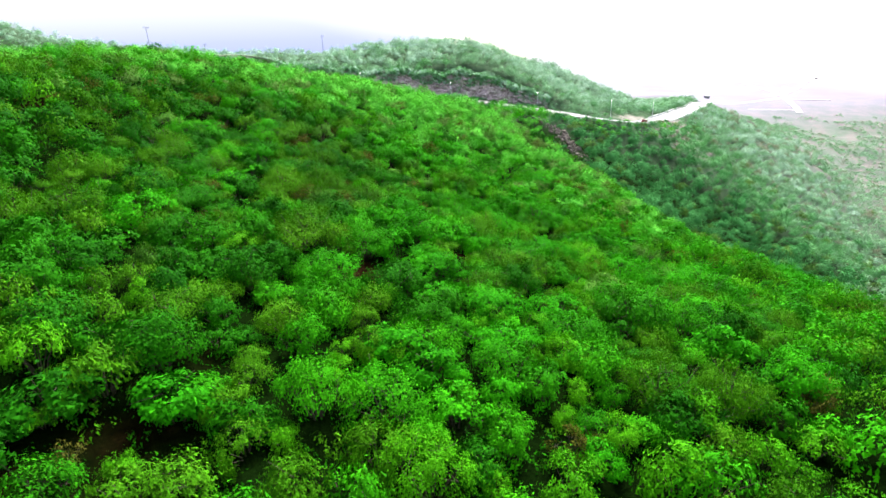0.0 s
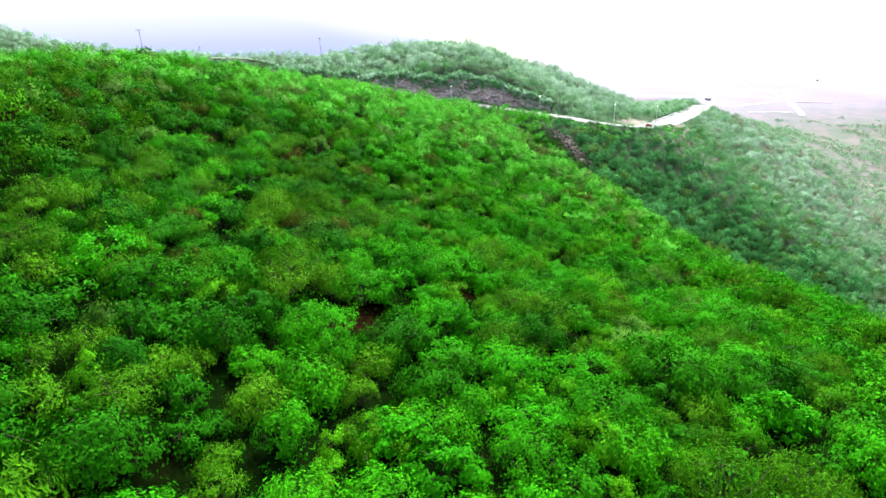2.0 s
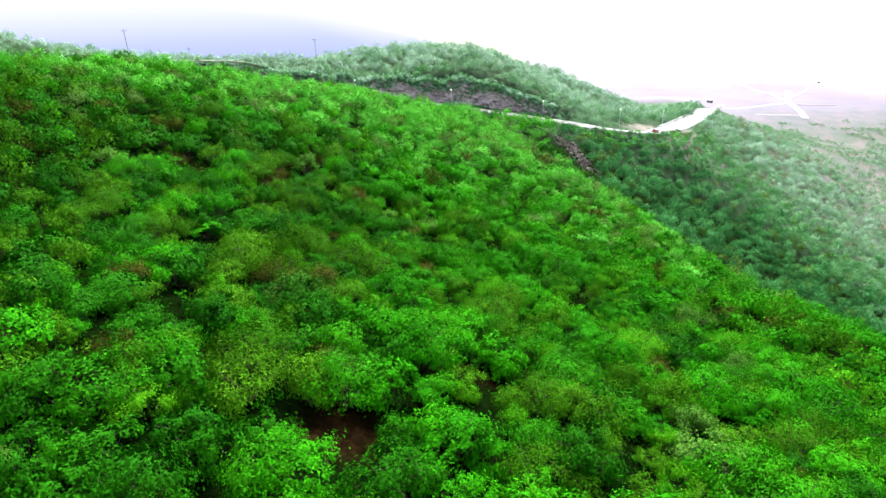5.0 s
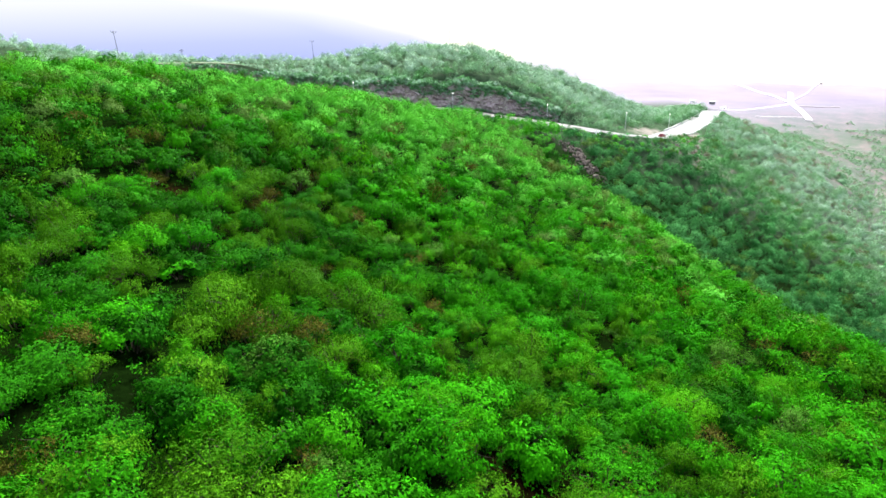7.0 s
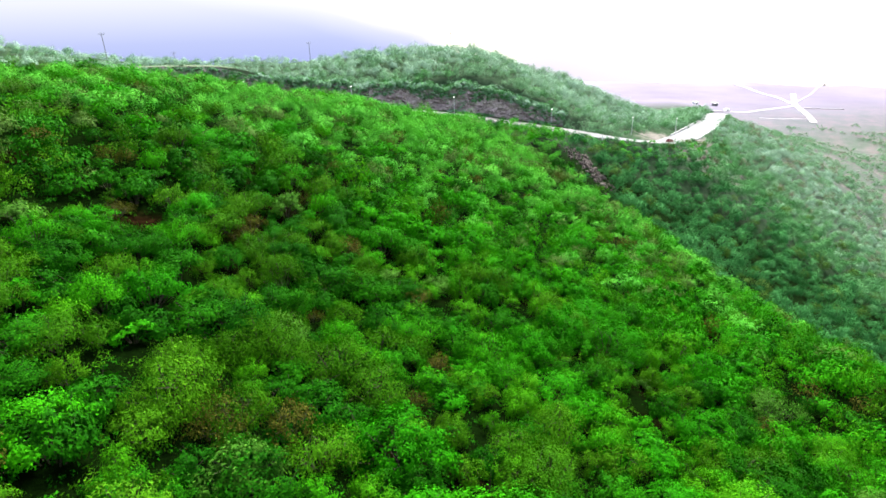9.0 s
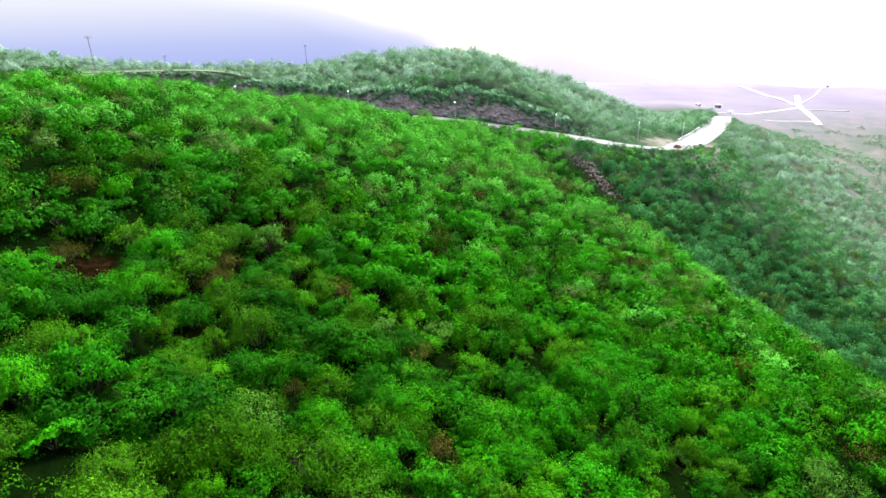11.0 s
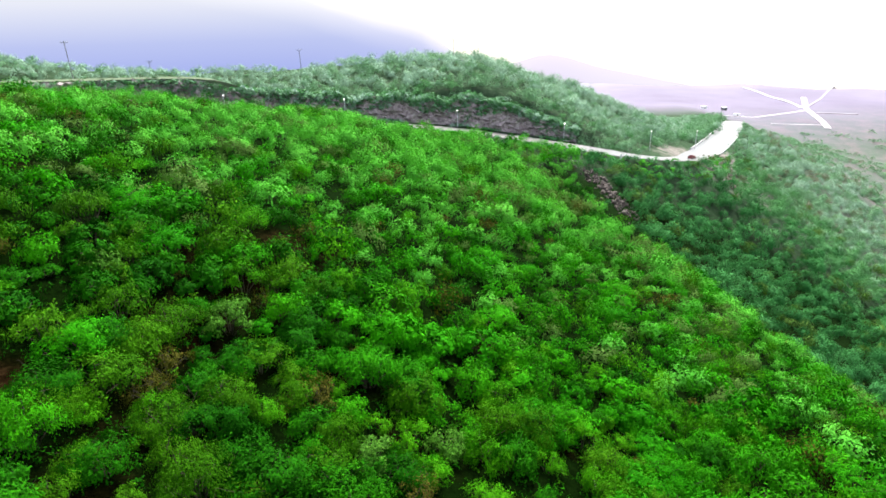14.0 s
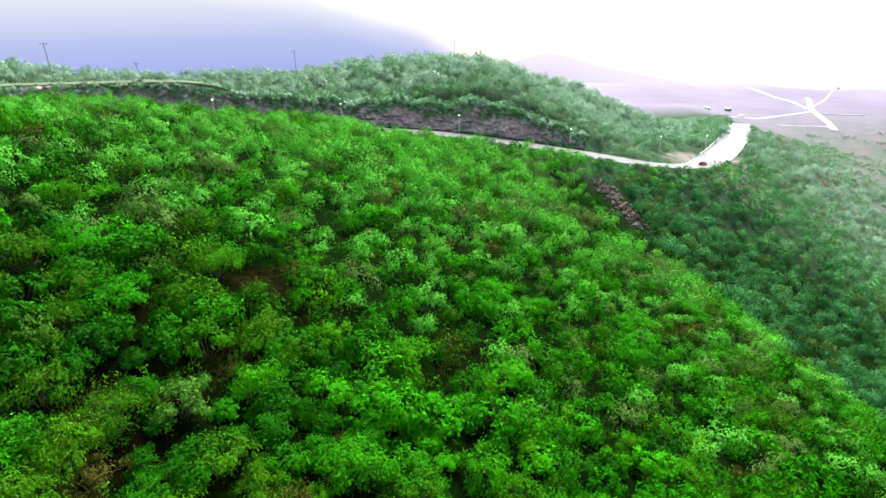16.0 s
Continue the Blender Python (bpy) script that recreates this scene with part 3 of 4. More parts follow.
def plant_near():
    """The shrubs that the flight passes close by, one by one."""
    kinds = [[near_shrub(k, 100 * k + j, (0, 0, 0, 0, 1, 1, 1, 2, 2)[j]) for j in range(9)] for k in range(len(SPECIES))]
    r = np.random.RandomState(7)
    x, y = scatter(-40, 38, 8, 104, 2.12, 11, 0.5)
    ok = near_zone(x, y) & ~keep_off(x, y)
    ok &= r.uniform(0, 1, x.shape) > np.interp(y, (45, 95), (0.0, 0.18))
    x, y = x[ok], y[ok]
    z, kind = land(x, y), which(x, y, r)
    size, turn, used = 1.0 + 1.15 * r.uniform(0, 1, len(x)) ** 1.4, r.uniform(0, 360, len(x)), set()
    size = size * np.where(r.uniform(0, 1, len(x)) < 0.1, 1.35, 1.0) * np.interp(y, (45, 95), (1.0, 1.18))

    def take(k, j):
        if (k, j) in used:
            return copy_thing(kinds[k][j], pose(0, 0, 0))
        used.add((k, j))
        return kinds[k][j]

    for i in range(len(x)):
        k = int(kind[i])
        s = size[i] * (1.1 if k == 0 else 1.0 if k < 5 else 0.8)
        ob = take(k, 7 + int(r.randint(2)) if s > 2.0 and y[i] < 80 else int(r.randint(4)) if abs(x[i] + 2) < 5 + 0.4 * y[i] and abs(x[i] + 2) < 24 and 14 < y[i] < 94 else 4 + int(r.randint(3)))
        ob.matrix_basis = pose(x[i], y[i], z[i] - 0.1, r.uniform(-9, 9), r.uniform(-9, 9), turn[i]) @ Matrix.Diagonal((s, s * r.uniform(0.85, 1.15), s * r.uniform(0.85, 1.35), 1))
    for k, spots in STANDING.items():
        for sx, sy, sr in spots:
            ob = take(k, 7 + int(r.randint(2)) if sy < 135 else 4 + int(r.randint(3)))
            ob.matrix_basis = pose(sx, sy, float(land(sx, sy)) - 0.1, 0, 0, r.uniform(0, 360)) @ Matrix.Diagonal((sr, sr, sr * r.uniform(0.85, 1.05), 1))
    for k, row in enumerate(kinds):
        for j, ob in enumerate(row):
            if (k, j) not in used:
                for o in (*ob.children, ob):
                    bpy.data.objects.remove(o)


def mass(name, label, x, y, leaves, sizes, seed, grow, mats=None, distant=False, full=0.0):
    """Many shrubs that nobody could count, in one mesh of leaves."""
    r = np.random.RandomState(seed)
    forms = []
    for k, (_, _, tall, lumps, tufts, size, ruffle, upright, slim, flat, _, _) in enumerate(SPECIES):
        forms.append([leaf_tufts(50 * k + j, dome(50 * k + j, tall * (1 + 0.15 * full), 7, 1 + 0.45 * full), leaves, size * grow, 9 + int(20 * full), ruffle * 0.4, upright * 0.6, min(0.44, slim * 1.4), max(flat, 0.8), 0.02, full) for j in range(5)])
    z, kind = land(x, y), which(x, y, r)
    # share of shrubs that take the pale haze green, growing with distance
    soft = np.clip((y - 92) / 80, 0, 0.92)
    edge = front_slope(x, y) - road_spur(x, y)
    brown = np.interp(y, (85, 120), (0.05, 0.16)) + 0.3 * bell(edge - 4, 6) * (x > 20) + 0.14 * waves(x, y, 15, 63)
    d, _, side = beside(x, y, ROAD_PTS)
    small = np.where((side < 0) & (d < 14) & (x > -30), 0.75, 1.0)
    small = np.where(np.hypot((x - 42.5) * 0.9, (y - 211) * 0.55) < 9, 0.5, small)
    small = np.where((x < -38) & (y > 225), np.interp(x, (-80, -38), (0.65, 1.0)), small)
    small = np.where((x < -30) & (y > 150) & (side < 0), np.interp(x, (-60, -30), (0.62, 0.9)), small)
    fore = edge > -1.0
    # leaf tone steps with distance: gully shade first, then ever paler haze
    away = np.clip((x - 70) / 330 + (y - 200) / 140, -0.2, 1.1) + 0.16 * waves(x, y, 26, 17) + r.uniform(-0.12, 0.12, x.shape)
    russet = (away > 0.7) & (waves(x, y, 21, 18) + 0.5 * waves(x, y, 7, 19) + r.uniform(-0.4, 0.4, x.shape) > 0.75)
    out, index, own = [], [], []
    for i in range(len(x)):
        q = forms[kind[i]][r.randint(5)]
        a, s, t = r.uniform(0, 6.283), (sizes[0] + (sizes[1] - sizes[0]) * r.uniform() ** 1.5) * small[i], r.uniform(0.85, 1.4) + 0.25 * full
        c, d = math.cos(a) * s, math.sin(a) * s
        p = np.empty_like(q)
        p[..., 0] = q[..., 0] * c - q[..., 1] * d + x[i]
        p[..., 1] = q[..., 0] * d + q[..., 1] * c + y[i]
        p[..., 2] = q[..., 2] * s * t + z[i] - 0.1
        out.append(p.reshape(-1, 3))
        tone = SPECIES[kind[i]][11] if mats is None else mats[kind[i]]
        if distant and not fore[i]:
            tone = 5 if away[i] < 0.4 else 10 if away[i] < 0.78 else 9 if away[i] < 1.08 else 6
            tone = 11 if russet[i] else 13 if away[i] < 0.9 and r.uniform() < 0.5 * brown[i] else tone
        elif mats is None and y[i] > 85 and fore[i] and r.uniform() < brown[i]:
            tone = 13
        own.append(np.full(len(q), r.uniform()))
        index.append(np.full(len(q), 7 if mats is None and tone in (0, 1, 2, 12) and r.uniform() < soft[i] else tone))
    V = np.concatenate(out)
    ob = sprays(name, V, LEAVES, np.concatenate(index), tone=np.concatenate(own))
    return tagged(ob, label, "scrub", kind="stuff")


def seen(x, y):
    """Inside the broad fan of land that the flight overlooks."""
    return (y > 9) & (np.abs(x) < 13 + 0.82 * (y + 3))


plant_near()


def undergrowth():
    """Low leafy plants that fill the ground between the shrubs."""
    x, y = scatter(-70, 60, 8, 150, 1.75, 61)
    ok = seen(x, y) & (front_slope(x, y) > road_spur(x, y)) & (x < 50) & (waves(x, y, 7, 89) < np.interp(y, (60, 110), (0.9, 0.3)))
    for hx, hy, hr in HOLLOWS + GAPS:
        ok &= np.hypot(x - hx, y - hy) > hr * 0.8
    x, y = x[ok], y[ok]
    z, r = land(x, y), np.random.RandomState(62)
    form = [leaf_tufts(700 + k, dome(700 + k, 0.6, 5), 60, 0.17, 5, 0.5) for k in range(5)]
    out, index, own = [], [], []
    for i in range(len(x)):
        q = form[r.randint(5)] * r.uniform(0.6, 1.05)
        out.append((q + np.array([x[i], y[i], z[i] - 0.05])).reshape(-1, 3))
        # mostly the darkened green: shade in the gaps is put into the colour
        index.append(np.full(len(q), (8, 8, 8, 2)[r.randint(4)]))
        own.append(np.full(len(q), r.uniform()))
    ob = sprays("undergrowth", np.concatenate(out), LEAVES, np.concatenate(index), tone=np.concatenate(own))
    return tagged(ob, "low undergrowth between the shrubs, its green darkened for shade", "undergrowth", kind="stuff")


undergrowth()
x, y = scatter(-110, 84, 8, 150, 3.0, 31, 0.48)
ok = seen(x, y) & ~near_zone(x, y) & ~keep_off(x, y) & (x > -30 - 0.75 * y) & (x < 74)
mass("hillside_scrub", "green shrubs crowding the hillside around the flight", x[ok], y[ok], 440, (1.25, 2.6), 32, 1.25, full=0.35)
x, y = scatter(-110, 84, -60, 62, 3.5, 71)
ok = ~seen(x, y) & ~near_zone(x, y)
mass("slope_scrub", "green shrubs on the hillside behind the start of the flight", x[ok], y[ok], 190, (1.5, 2.9), 72, 1.8)
x, y = scatter(-190, 215, 150, 470, 3.5, 33, 0.48)
ok = seen(x, y) & ~keep_off(x, y) & (x > -40 - 0.65 * y) & (y < np.interp(x, (-190, -70, -40, 5, 30, 60, 80, 110, 150, 210), (262, 276, 306, 314, 350, 365, 400, 425, 440, 470)))
x, y = x[ok], y[ok]
d, _, side = beside(x, y, ROAD_PTS)
behind = (side > 0) & (d > 6)
ok = ~behind & (x < 34 + 0.12 * (y - 150) + 14 * (y < 182))
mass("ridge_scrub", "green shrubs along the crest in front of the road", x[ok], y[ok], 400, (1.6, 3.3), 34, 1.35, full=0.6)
# the scrub from here on has distance haze put into its leaf tones
foot = behind & (d < 24 + 7 * waves(x, y, 20, 64)) & (x > -60)
mass("hill_scrub", "shrubs crowding the rim of the rock cutting, their green dulled for haze", x[foot], y[foot], 250, (1.5, 3.1), 47, 1.6, [9, 9, 10, 9, 6, 9, 9], full=0.8)
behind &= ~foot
mass("hill_scrub", "shrubs covering the hill behind the rock cutting, greyed for haze", x[behind], y[behind], 250, (1.5, 3.1), 37, 1.6, [6, 6, 9, 9, 6, 9, 6], full=0.8)
x, y = scatter(36, 300, 50, 400, 3.8, 39, 0.48)
d, _, side = beside(x, y, ROAD_PTS)
bank = seen(x, y) & ~keep_off(x, y) & ((side < 0) | (y < 240)) & (x > 34 + 0.12 * (y - 150) + 14 * (y < 182)) & ~((x < 74) & (y < 150)) & (x < 185 + 0.3 * (y - 150) + 22 * waves(x, y, 30, 93))
bank &= waves(x, y, 16, 97) > np.clip((x - 100) / 110 + (y - 240) / 120, 0, 1.5) - 1.95
mass("bank_scrub", "shrubs on the steep bank below the road, tinted for shade and haze", x[bank], y[bank], 400, (1.5, 3.2), 38, 1.4, [0, 7, 7, 2, 1, 2, 7], True, 0.7)
x, y = scatter(-20, 112, 225, 285, 2.0, 51)
d, _, side = beside(x, y, ROAD_PTS)
ok = (side < 0) & (d > 4.9 + 2.2 * (x > 82)) & (d < 13)
mass("verge_scrub", "low shrubs crowding the lower edge of the road, tinted for shade and haze", x[ok], y[ok], 120, (1.1, 2.3), 52, 2.4, [7, 5, 5, 10, 5, 10, 7])
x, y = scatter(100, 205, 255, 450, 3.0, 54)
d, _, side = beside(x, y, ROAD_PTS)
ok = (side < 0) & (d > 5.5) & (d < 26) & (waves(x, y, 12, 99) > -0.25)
mass("verge_scrub", "low shrubs on the worn bank outside the road bend, greyed for haze", x[ok], y[ok], 70, (0.6, 1.9), 55, 3.0, [9, 10, 9, 6, 10, 9, 6])
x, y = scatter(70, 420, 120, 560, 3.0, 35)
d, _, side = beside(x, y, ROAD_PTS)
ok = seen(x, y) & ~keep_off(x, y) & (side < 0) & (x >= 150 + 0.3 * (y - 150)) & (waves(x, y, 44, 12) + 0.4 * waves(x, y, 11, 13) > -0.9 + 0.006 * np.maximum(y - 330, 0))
mass("valley_scrub", "scattered shrubs down in the valley, greyed for haze", x[ok], y[ok], 60, (0.9, 2.3), 36, 2.7, [9, 9, 9, 11, 6, 11, 9], full=0.5)


# ---- far mountains, mist put into their glowing colours ----
def far_ridge(name, label, line, base, mat_name, tones, span, fade=None, thin_out=(0.06, 0.4, 0.88)):
    """A distant ridge: crest points (x, y, z) rising from a base height."""
    p = smooth_line(line, 40.0)
    r = np.random.RandomState(len(line))
    p[:, 2] += np.convolve(r.normal(size=len(p) + 8), np.ones(9) / 9, "valid") * 6
    rows = [np.c_[p[:, 0], p[:, 1] - (1 - k) * 260, base + (p[:, 2] - base) * k] for k in (0.0, 0.35, 0.7, 0.85, 1.0)]
    rows.append(np.c_[p[:, 0], p[:, 1] + 300, np.full(len(p), base)])
    V = np.stack(rows, 1).reshape(-1, 3)
    n, k = len(p), len(rows)
    F = [(i * k + j, (i + 1) * k + j, (i + 1) * k + j + 1, i * k + j + 1) for i in range(n - 1) for j in range(k - 1)]
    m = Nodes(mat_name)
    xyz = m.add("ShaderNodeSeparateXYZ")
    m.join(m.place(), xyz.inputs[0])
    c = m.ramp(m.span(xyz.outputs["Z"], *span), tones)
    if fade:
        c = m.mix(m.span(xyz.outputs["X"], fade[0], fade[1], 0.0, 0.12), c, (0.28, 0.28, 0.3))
    # the ridge glows by itself, in colours that hold the haze
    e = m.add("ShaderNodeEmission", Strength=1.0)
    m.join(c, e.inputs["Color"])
    # the crest turns transparent to stand for mist
    thin = m.add("ShaderNodeAttribute")
    thin.attribute_name = "mist"
    veil = m.add("ShaderNodeMixShader")
    m.join(thin.outputs["Fac"], veil.inputs[0])
    m.join(e.outputs[0], veil.inputs[1])
    m.join(m.add("ShaderNodeBsdfTransparent").outputs[0], veil.inputs[2])
    m.join(veil.outputs[0], m.out.inputs["Surface"])
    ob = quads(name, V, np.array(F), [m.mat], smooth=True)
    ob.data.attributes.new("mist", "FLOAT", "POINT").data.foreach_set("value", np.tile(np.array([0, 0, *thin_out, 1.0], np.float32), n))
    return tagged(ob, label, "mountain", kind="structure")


far_ridge("backdrop_mountain", "blue mountain backdrop, mist and low cloud painted into its glow",
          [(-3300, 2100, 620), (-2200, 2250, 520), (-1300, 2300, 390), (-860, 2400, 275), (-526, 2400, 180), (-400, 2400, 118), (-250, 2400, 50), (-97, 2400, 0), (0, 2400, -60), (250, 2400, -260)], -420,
          "mountain_haze_glow", [(0.0, (0.106, 0.125, 0.242)), (0.45, (0.14, 0.157, 0.247)), (0.75, (0.188, 0.2, 0.254)), (1.0, (0.226, 0.232, 0.26))], (-170, 95), (-450, 150), (0.02, 0.2, 0.7))
far_ridge("backdrop_hills", "pale lilac hills beyond the plain, mist painted into their glow",
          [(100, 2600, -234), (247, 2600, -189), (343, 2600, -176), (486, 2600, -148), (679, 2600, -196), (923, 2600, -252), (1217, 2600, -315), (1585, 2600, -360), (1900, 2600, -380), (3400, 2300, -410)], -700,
          "hills_haze_glow", [(0.0, (0.23, 0.217, 0.268)), (0.5, (0.214, 0.199, 0.264)), (1.0, (0.197, 0.181, 0.256))], (-290, -150), None, (0.05, 0.22, 0.62))


# ---- rock cutting beside the road ----
def road_frame(x_from, x_to, step):
    """Places along the road with the way to its upper side."""
    p = smooth_line(ROAD_LINE, step)
    p = p[(p[:, 0] >= x_from) & (p[:, 0] <= x_to) & (p[:, 1] < 300)]
    d = np.gradient(p[:, :2], axis=0)
    d /= np.linalg.norm(d, axis=1)[:, None]
    return p, np.stack([-d[:, 1], d[:, 0]], 1)


def cutting_shape():
    """The road's places, the way to the rock face, and the height of its rim over the road."""
    p, side = road_frame(-170, 46, 0.8)
    ax, ay = p[:, 0] + side[:, 0] * 13, p[:, 1] + side[:, 1] * 13
    d, h, _ = beside(ax, ay, BENCH_PTS)
    top = np.maximum(natural(ax, ay), np.where(d < 14, h, -99))
    rim = np.interp(p[:, 0], (-70, -62, -54, -44, -27, -13, 2, 18, 34, 46), (15.8, 13.0, 10.6, 8.8, 7.2, 6.4, 5.0, 3.0, -2.0, -8.0))
    top = np.where(p[:, 0] > -70, rim, top)
    high = np.clip(top - p[:, 2], 0.4, 16)
    high = np.convolve(np.pad(high, 7, "edge"), np.ones(15) / 15, "valid")
    high = high * (1 + 0.16 * waves(p[:, 0], p[:, 1], 17, 9) * (p[:, 0] > -56))
    return p, side, high


def make_cutting():
    p, side, high = cutting_shape()
    r = np.random.RandomState(3)
    rows = []
    ups = [-0.06, 0.05, 0.13, 0.21, 0.29, 0.37, 0.45, 0.53, 0.61, 0.69, 0.77, 0.85, 0.93, 1.0, 1.0, 1.0]
    for k, u in enumerate(ups):
        off = 8.5 + 2.4 * np.clip(u, 0, 1) + (0 if k < 14 else (1.6 if k == 14 else 6.0))
        s = np.arange(len(p))
        rough = 0.5 * np.sin(s * 0.9 + 2.1 * k) * np.sin(s * 0.37 + k) + 0.9 * waves(s * 1.0, k * 3.0 + 0 * s, 9, 8) + r.normal(size=len(p)) * 0.28
        rough = np.where(k in (0, 15), 0, rough)
        rows.append(np.c_[p[:, :2] + side * (off + rough)[:, None], p[:, 2] + u * high + 0.22 * r.normal(size=len(p)) * (k not in (0, 15))])
    V = np.stack(rows, 1).reshape(-1, 3)
    n, k = len(p), len(ups)
    F = [(i * k + j, (i + 1) * k + j, (i + 1) * k + j + 1, i * k + j + 1) for i in range(n - 1) for j in range(k - 1)]
    ob = quads("rock_cutting", V, np.array(F), [ROCK, SOIL], [int(j >= 13) for i in range(n - 1) for j in range(k - 1)])
    return tagged(ob, "rough purple-brown rock face cut into the hill above the road", "rock face", kind="structure")


make_cutting()


def cutting_plants():
    """Plants that hang on the rock face and crowd its foot and its rim."""
    p, side, high = cutting_shape()
    r = np.random.RandomState(14)
    form = [leaf_tufts(900 + k, dome(900 + k, 1.0, 5), 64, 0.26, 5, 0.4, 0.3, 0.4) for k in range(4)]
    grown = np.clip(0.68 + 0.6 * waves(p[:, 0], p[:, 1], 18, 77), 0.3, 1.0)
    out, index, own = [], [], []
    for n in range(4200):
        i, where = r.randint(len(p)), n % 8
        if where < 3:
            u, off, s = r.uniform(0.86, 1.02), 9.8 + r.uniform(0, 4.5), r.uniform(1.0, 2.5)
            if p[i, 0] < -64:
                off, s, u = 9.4, s * 0.6, r.uniform(0.6, 0.95)
        elif where == 3:
            u, off, s = 0.0, 7.4 + r.uniform(-0.6, 0.6), r.uniform(0.8, 1.9) * (waves(p[i, 0], p[i, 1], 15, 78) > -0.2)
        else:
            u = 1 - grown[i] * r.uniform(0, 1) ** 1.4
            off, s = 8.3 + 2.4 * u, r.uniform(0.6, 1.7) * (0.5 + 0.75 * u)
        if p[i, 0] < -60:
            u, s = min(u, 0.94), s * 0.55
        if s == 0:
            continue
        q = form[r.randint(4)] * s
        at = np.array([p[i, 0] + side[i, 0] * off, p[i, 1] + side[i, 1] * off, p[i, 2] + u * high[i] - 0.3 * s])
        out.append((q + at).reshape(-1, 3))
        # leaf tones tinted for haze, like the hill scrub
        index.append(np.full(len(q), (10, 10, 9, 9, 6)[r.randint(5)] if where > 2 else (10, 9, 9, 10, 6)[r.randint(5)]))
        own.append(np.full(len(q), r.uniform()))
    ob = sprays("cutting_plants", np.concatenate(out), LEAVES, np.concatenate(index), tone=np.concatenate(own))
    return tagged(ob, "small plants hanging on the rock cutting", "plants", kind="stuff")


cutting_plants()


def rock_mesh(seed, mat):
    """A rough angular stone about 1 m across."""
    bm = bmesh.new()
    bmesh.ops.create_icosphere(bm, subdivisions=1, radius=0.5)
    r = random.Random(seed)
    for v in bm.verts:
        v.co *= r.uniform(0.65, 1.2)
        v.co.z *= 0.75
    me = bpy.data.meshes.new("stone")
    bm.to_mesh(me)
    bm.free()
    me.materials.append(mat)
    return me


STONES, PALE_STONES = [rock_mesh(k, SCREE) for k in range(6)], [rock_mesh(k, SAND) for k in range(6)]


def stone_field(name, label, ends, wide, count, sizes, seed, stones=STONES):
    """Loose stones down a slope, each an object of its own."""
    (ax, ay), (bx, by) = ends
    root = new(name)
    root.location = (ax, ay, float(land(ax, ay)))
    tagged(root, label, "rocks")
    r = random.Random(seed)
    for _ in range(count):
        k = r.random()
        x, y = ax + (bx - ax) * k + r.gauss(0, wide), ay + (by - ay) * k + r.gauss(0, wide)
        ob = new("stone", r.choice(stones))
        s = r.uniform(*sizes) * (1.6 if r.random() < 0.12 else 1.0)
        ob.parent = root
        ob.matrix_basis = Matrix.Translation((x - ax, y - ay, float(land(x, y)) - root.location.z + s * 0.12)) @ pose(0, 0, 0, r.uniform(0, 360), r.uniform(0, 360), r.uniform(0, 360)) @ Matrix.Diagonal((s, s * r.uniform(0.7, 1.2), s, 1))
    return root


# ---- road furniture ----
def part(name, bm, mat, parent, label=""):
    me = bpy.data.meshes.new(name)
    bm.to_mesh(me)
    bm.free()
    me.materials.append(mat)
    ob = new(name, me)
    ob.parent = parent
    return tagged(ob, label)


def cone(bm, r1, r2, z0, z1, x=0.0, y=0.0, sides=10):
    m = Matrix.Translation((x, y, (z0 + z1) / 2))
    return bmesh.ops.create_cone(bm, cap_ends=True, segments=sides, radius1=r1, radius2=r2, depth=z1 - z0, matrix=m)


def box(bm, size, at, bevel=0.0):
    made = bmesh.ops.create_cube(bm, size=1, matrix=Matrix.Translation(at) @ Matrix.Diagonal((*size, 1)))
    if bevel:
        edges = {e for v in made["verts"] for e in v.link_edges}
        bmesh.ops.bevel(bm, geom=list(edges), offset=bevel, segments=2, affect="EDGES")


def street_lamp(tall):
    root = tagged(new("street_lamp"), "slim street lamp with a bright white head beside the road", "street lamp", "lamps along the road")
    bm = bmesh.new()
    cone(bm, 0.16, 0.14, 0.0, 0.4)
    cone(bm, 0.11, 0.08, 0.4, tall - 0.25)
    part("pole", bm, POLE, root, "pale painted steel pole")
    bm = bmesh.new()
    cone(bm, 0.1, 0.3, tall - 0.3, tall - 0.12, sides=12)
    head = part("head", bm, STEEL, root)
    bm = bmesh.new()
    bmesh.ops.create_uvsphere(bm, u_segments=12, v_segments=8, radius=0.21, matrix=Matrix.Translation((0, 0, tall + 0.05)) @ Matrix.Diagonal((1, 1, 0.8, 1)))
    part("globe", bm, LAMP, head, "lit white globe")
    return root


def utility_pole(tall, lean=0.0):
    root = tagged(new("utility_pole"), "weathered grey timber power pole with a crossarm on the ridge", "utility pole", "power poles on the ridge")
    bm = bmesh.new()
    cone(bm, 0.13, 0.09, -0.4, tall)
    part("pole", bm, TIMBER, root)
    bm = bmesh.new()
    box(bm, (2.0, 0.1, 0.11), (0, 0.12, tall - 0.45), 0.015)
    arm = part("crossarm", bm, TIMBER, root)
    for x in (-0.85, 0.0, 0.85):
        bm = bmesh.new()
        cone(bm, 0.05, 0.03, tall - 0.37, tall - 0.1, x, 0.12, 8)
        cone(bm, 0.085, 0.06, tall - 0.1, tall + 0.08, x, 0.12, 8)
        part("insulator", bm, STEEL, arm)
    for sx in (-1, 1):
        v, f = tube((0, 0.1, tall - 1.2), (sx * 0.75, 0.12, tall - 0.5), 0.03, 0.03, 4)
        link("brace", v, f, STEEL, root)
    return root


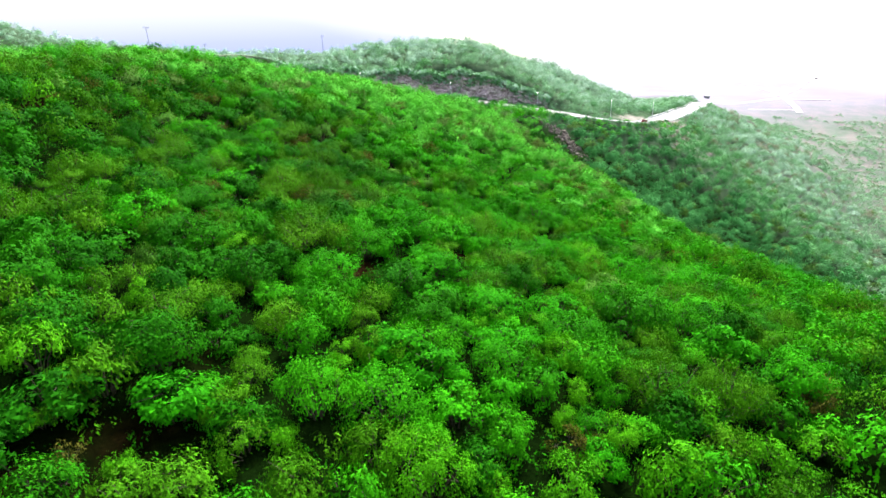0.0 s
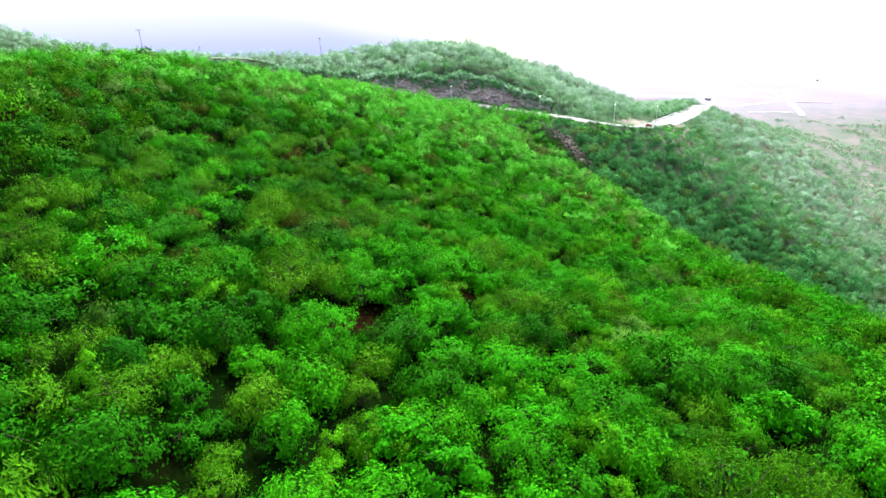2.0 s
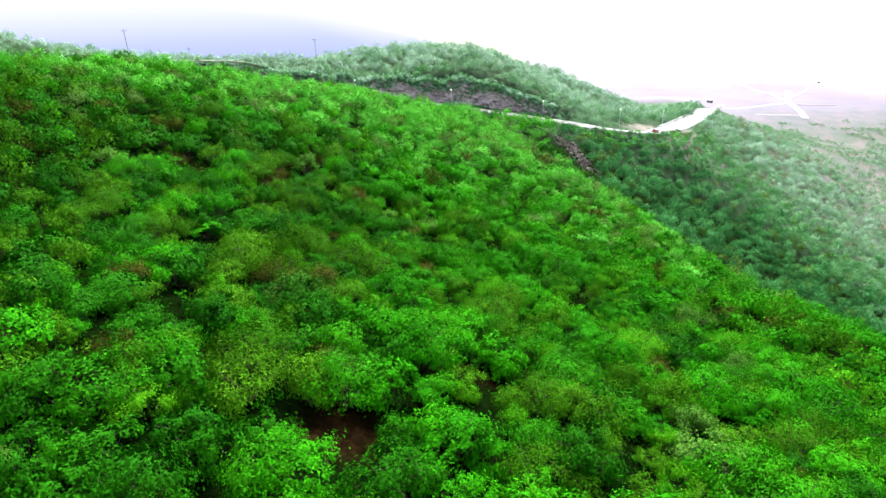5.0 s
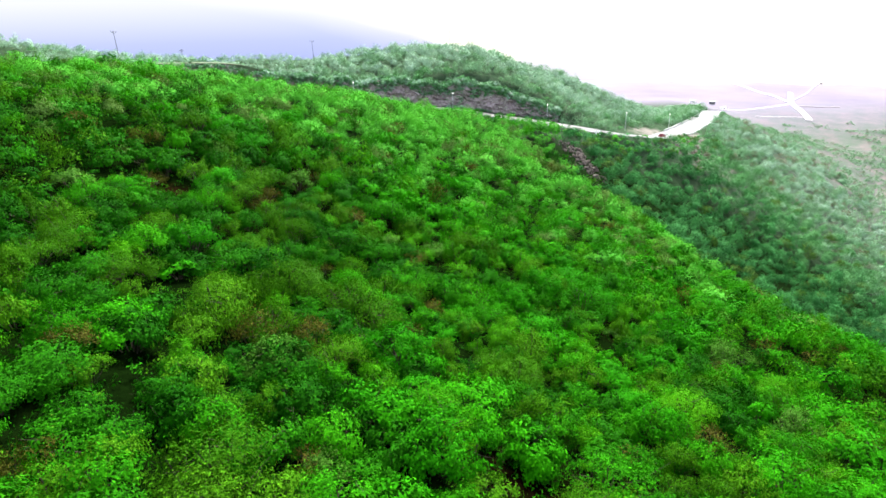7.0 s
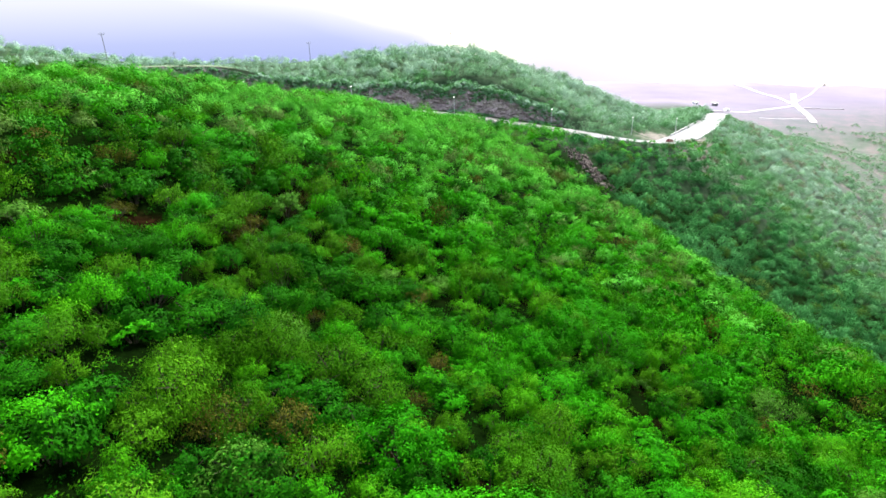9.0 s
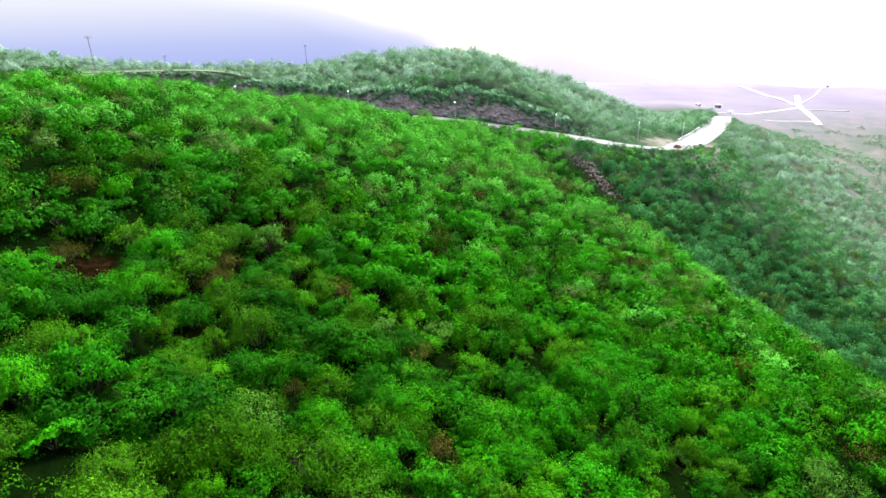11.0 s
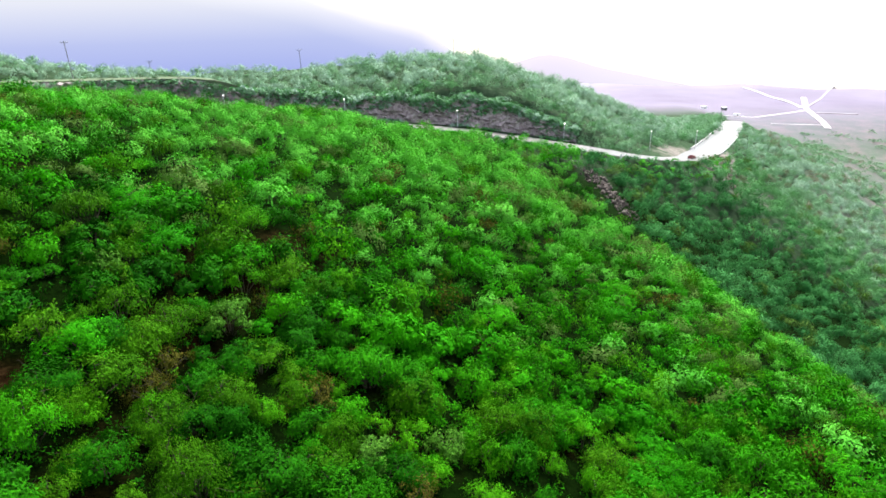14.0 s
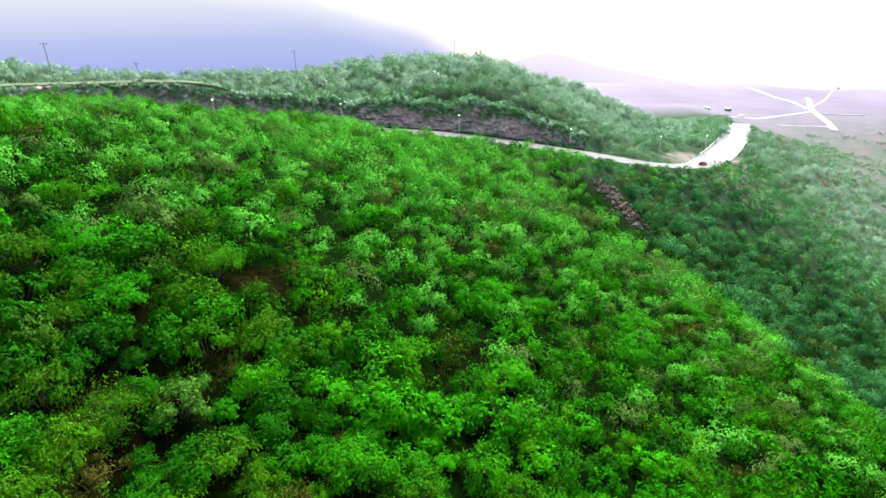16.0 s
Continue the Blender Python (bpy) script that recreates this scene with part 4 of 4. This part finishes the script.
def marker_post(tall):
    root = tagged(new("marker_post"), "short white painted marker post at the road edge", "marker post", "marker posts by the road")
    bm = bmesh.new()
    box(bm, (0.34, 0.3, tall), (0, 0, tall / 2), 0.04)
    part("post", bm, WHITE, root)
    bm = bmesh.new()
    box(bm, (0.44, 0.4, 0.12), (0, 0, tall + 0.06), 0.03)
    part("cap", bm, CONCRETE, root)
    return root


def stand(ob, x, y, rz=0.0, sink=0.05):
    ob.matrix_basis = pose(x, y, float(land(x, y)) - sink, 0, 0, rz)
    return ob


for x, y, top in ((-67.4, 227.8, 11.8), (-34.1, 246.6, 7.2), (4.1, 255.0, 1.2), (42.6, 256.2, -4.5), (80.2, 271.6, -11.2), (109.0, 295.4, -16.4)):
    stand(street_lamp(top - float(land(x, y))), x, y)
stone_field("scree", "dark broken rocks spilling down the bank below the road", ((41.5, 225.0), (50.5, 203.0)), 2.5, 300, (0.4, 1.25), 4)
stone_field("eroded_bank", "pale stones on the eroded bank under the road bend", ((112.0, 276.0), (106.0, 250.0)), 3.2, 130, (0.6, 1.8), 5, PALE_STONES)

for x, y, top in ((-110.6, 227.6, 28.2), (-56.2, 286.0, 21.4), (4.4, 302.3, 23.4)):
    stand(utility_pole(top - float(land(x, y))), x, y, 12)
tagged(stand(utility_pole(max(2.4, 20.4 - float(land(-101.1, 256.5)))), -101.1, 256.5, 40), "short timber post with a crossbar among the shrubs")


def lay_track(name, label, line, half, mat, lift):
    """A bare track that follows the ground."""
    p = smooth_line([(a, b, 0) for a, b in line], 6.0)
    p[:, 2] = land(p[:, 0], p[:, 1])
    p[:, 2] = np.maximum(np.convolve(np.pad(p[:, 2], 2, "edge"), np.ones(5) / 5, "valid"), p[:, 2])
    return tagged(ribbon(name, p, half, lift, mat, 0.7), label, "track", kind="structure")


lay_track("dirt_track", "broad pale dirt track crossing the plain", [(360, 576), (365, 588), (383, 635), (399, 675), (420, 712), (445, 756)], 2.8, TRACK, 0.6)
lay_track("dirt_track", "pale bare dirt track running out over the plain", [(396, 678), (402, 706), (407, 737), (415, 802), (419, 850)], 1.9, TRACK, 0.55)
lay_track("dirt_track", "pale bare dirt track branching off on the plain", [(402, 680), (422, 701), (449, 732), (492, 786), (560, 870)], 1.3, FAINT, 0.5)
lay_track("dirt_track", "dusty dirt track leading to the huts on the plain", [(390, 662), (346, 641), (316, 627), (297, 632), (262, 600)], 1.4, TRACK, 0.45)
lay_track("dirt_track", "dusty faint dirt track crossing the plain", [(318, 597), (327, 594), (346, 592), (365, 588)], 0.9, TRACK, 0.4)
lay_track("dirt_track", "short pale dirt spur beside the junction on the plain", [(387, 650), (398, 645), (411, 638), (426, 632)], 1.5, FAINT, 0.62)


def barrier(label, x_from, x_to, offset, tall):
    """A low concrete parapet along the road edge, in pieces."""
    root = tagged(new("road_barrier"), label, "barrier", "parapets of the road")
    p = smooth_line(ROAD_LINE, 4.0)
    p = p[(p[:, 0] > x_from) & (p[:, 0] < x_to) & (p[:, 1] > 250)]
    d = np.gradient(p[:, :2], axis=0)
    d /= np.linalg.norm(d, axis=1)[:, None]
    q = np.c_[p[:, :2] + np.stack([-d[:, 1], d[:, 0]], 1) * offset, p[:, 2]]
    root.location = q[0]
    for a, b in zip(q[:-1], q[1:]):
        long = float(np.linalg.norm(b - a))
        bm = bmesh.new()
        box(bm, (long - 0.06, 0.34, tall), (0, 0, tall / 2), 0.05)
        ob = part("segment", bm, CONCRETE, root)
        mid, way = (a + b) / 2 - q[0], b - a
        ob.matrix_basis = Matrix.Translation(mid) @ Matrix.Rotation(math.atan2(way[1], way[0]), 4, "Z") @ Matrix.Rotation(-math.asin(way[2] / long), 4, "Y")
    return root


barrier("low pale concrete parapet on the inner edge of the road", 112, 196, 6.5, 0.85)
barrier("low weathered concrete parapet on the outer edge of the road bend", 98, 150, -6.5, 0.8)


def parked_car(paint, label):
    """A small hatchback: body, cabin, windows, wheels."""
    root = tagged(new("car"), label, "car")
    bm = bmesh.new()
    box(bm, (4.2, 1.72, 0.62), (0, 0, 0.62), 0.14)
    part("body", bm, paint, root)
    bm = bmesh.new()
    made = bmesh.ops.create_cube(bm, size=1, matrix=Matrix.Translation((-0.25, 0, 1.18)) @ Matrix.Diagonal((2.5, 1.56, 0.6, 1)))
    for v in made["verts"]:
        if v.co.z > 1.2:
            v.co.x = -0.25 + (v.co.x + 0.25) * 0.66
            v.co.y *= 0.84
    bmesh.ops.bevel(bm, geom=list(bm.edges), offset=0.08, segments=2, affect="EDGES")
    part("cabin", bm, paint, root)
    for name, size, at in (("side_window", (1.6, 0.03, 0.34), (-0.25, 0.72, 1.2)), ("side_window", (1.6, 0.03, 0.34), (-0.25, -0.72, 1.2)), ("windscreen", (0.03, 1.3, 0.4), (0.83, 0, 1.16)), ("rear_window", (0.03, 1.3, 0.36), (-1.33, 0, 1.18))):
        bm = bmesh.new()
        box(bm, size, at, 0.01)
        part(name, bm, GLASS, root, "dark glass")
    for x in (-1.3, 1.3):
        for y in (-0.8, 0.8):
            bm = bmesh.new()
            bmesh.ops.create_cone(bm, cap_ends=True, segments=16, radius1=0.32, radius2=0.32, depth=0.2, matrix=Matrix.Translation((x, y, 0.32)) @ Matrix.Rotation(math.pi / 2, 4, "X"))
            wheel = part("wheel", bm, TYRE, root)
            bm = bmesh.new()
            bmesh.ops.create_cone(bm, cap_ends=True, segments=12, radius1=0.19, radius2=0.19, depth=0.22, matrix=Matrix.Translation((x, y, 0.32)) @ Matrix.Rotation(math.pi / 2, 4, "X"))
            part("rim", bm, STEEL, wheel)
    for y in (-0.6, 0.6):
        bm = bmesh.new()
        box(bm, (0.06, 0.34, 0.16), (2.1, y, 0.72), 0.02)
        part("headlight", bm, WHITE, root)
        bm = bmesh.new()
        box(bm, (0.06, 0.3, 0.16), (-2.1, y, 0.74), 0.02)
        part("tail_light", bm, RED, root)
    return root


parked_car(RED, "dark red car parked at the edge of the road").matrix_basis = pose(94.2, 264.4, -20.78, 0, 8, 42)
for x, y, tall in ((58.6, 239.4, 1.5), (60.2, 239.3, 1.7)):
    stand(marker_post(tall), x, y, 10)
for x, y, tall in ((96.0, 376.0, 1.7), (97.8, 376.6, 1.7)):
    stand(marker_post(tall), x, y, 20)


def hut(size, wall, roof, label):
    """A small flat-roofed hut on the plain."""
    root = tagged(new("hut"), label, "hut", "huts on the plain")
    bm = bmesh.new()
    box(bm, size, (0, 0, size[2] / 2), 0.05)
    part("wall", bm, wall, root)
    bm = bmesh.new()
    box(bm, (size[0] + 0.6, size[1] + 0.6, 0.3), (0, 0, size[2] + 0.15), 0.04)
    part("roof", bm, roof, root)
    bm = bmesh.new()
    box(bm, (1.0, 0.08, 2.0), (0, -size[1] / 2 - 0.03, 1.0), 0.01)
    part("door", bm, GLASS, root)
    return root


for x, y, size, wall, label in ((309.6, 675.8, (5, 4, 3.4), TIMBER, "dark weathered hut on the misty plain"), (285.3, 671.9, (5, 4, 2.6), WHITE, "small white hut on the misty plain"),
                                (303.5, 636.0, (5, 3, 2.2), WHITE, "small white hut on the misty plain")):
    stand(hut(size, wall, CONCRETE, label), x, y, 15)
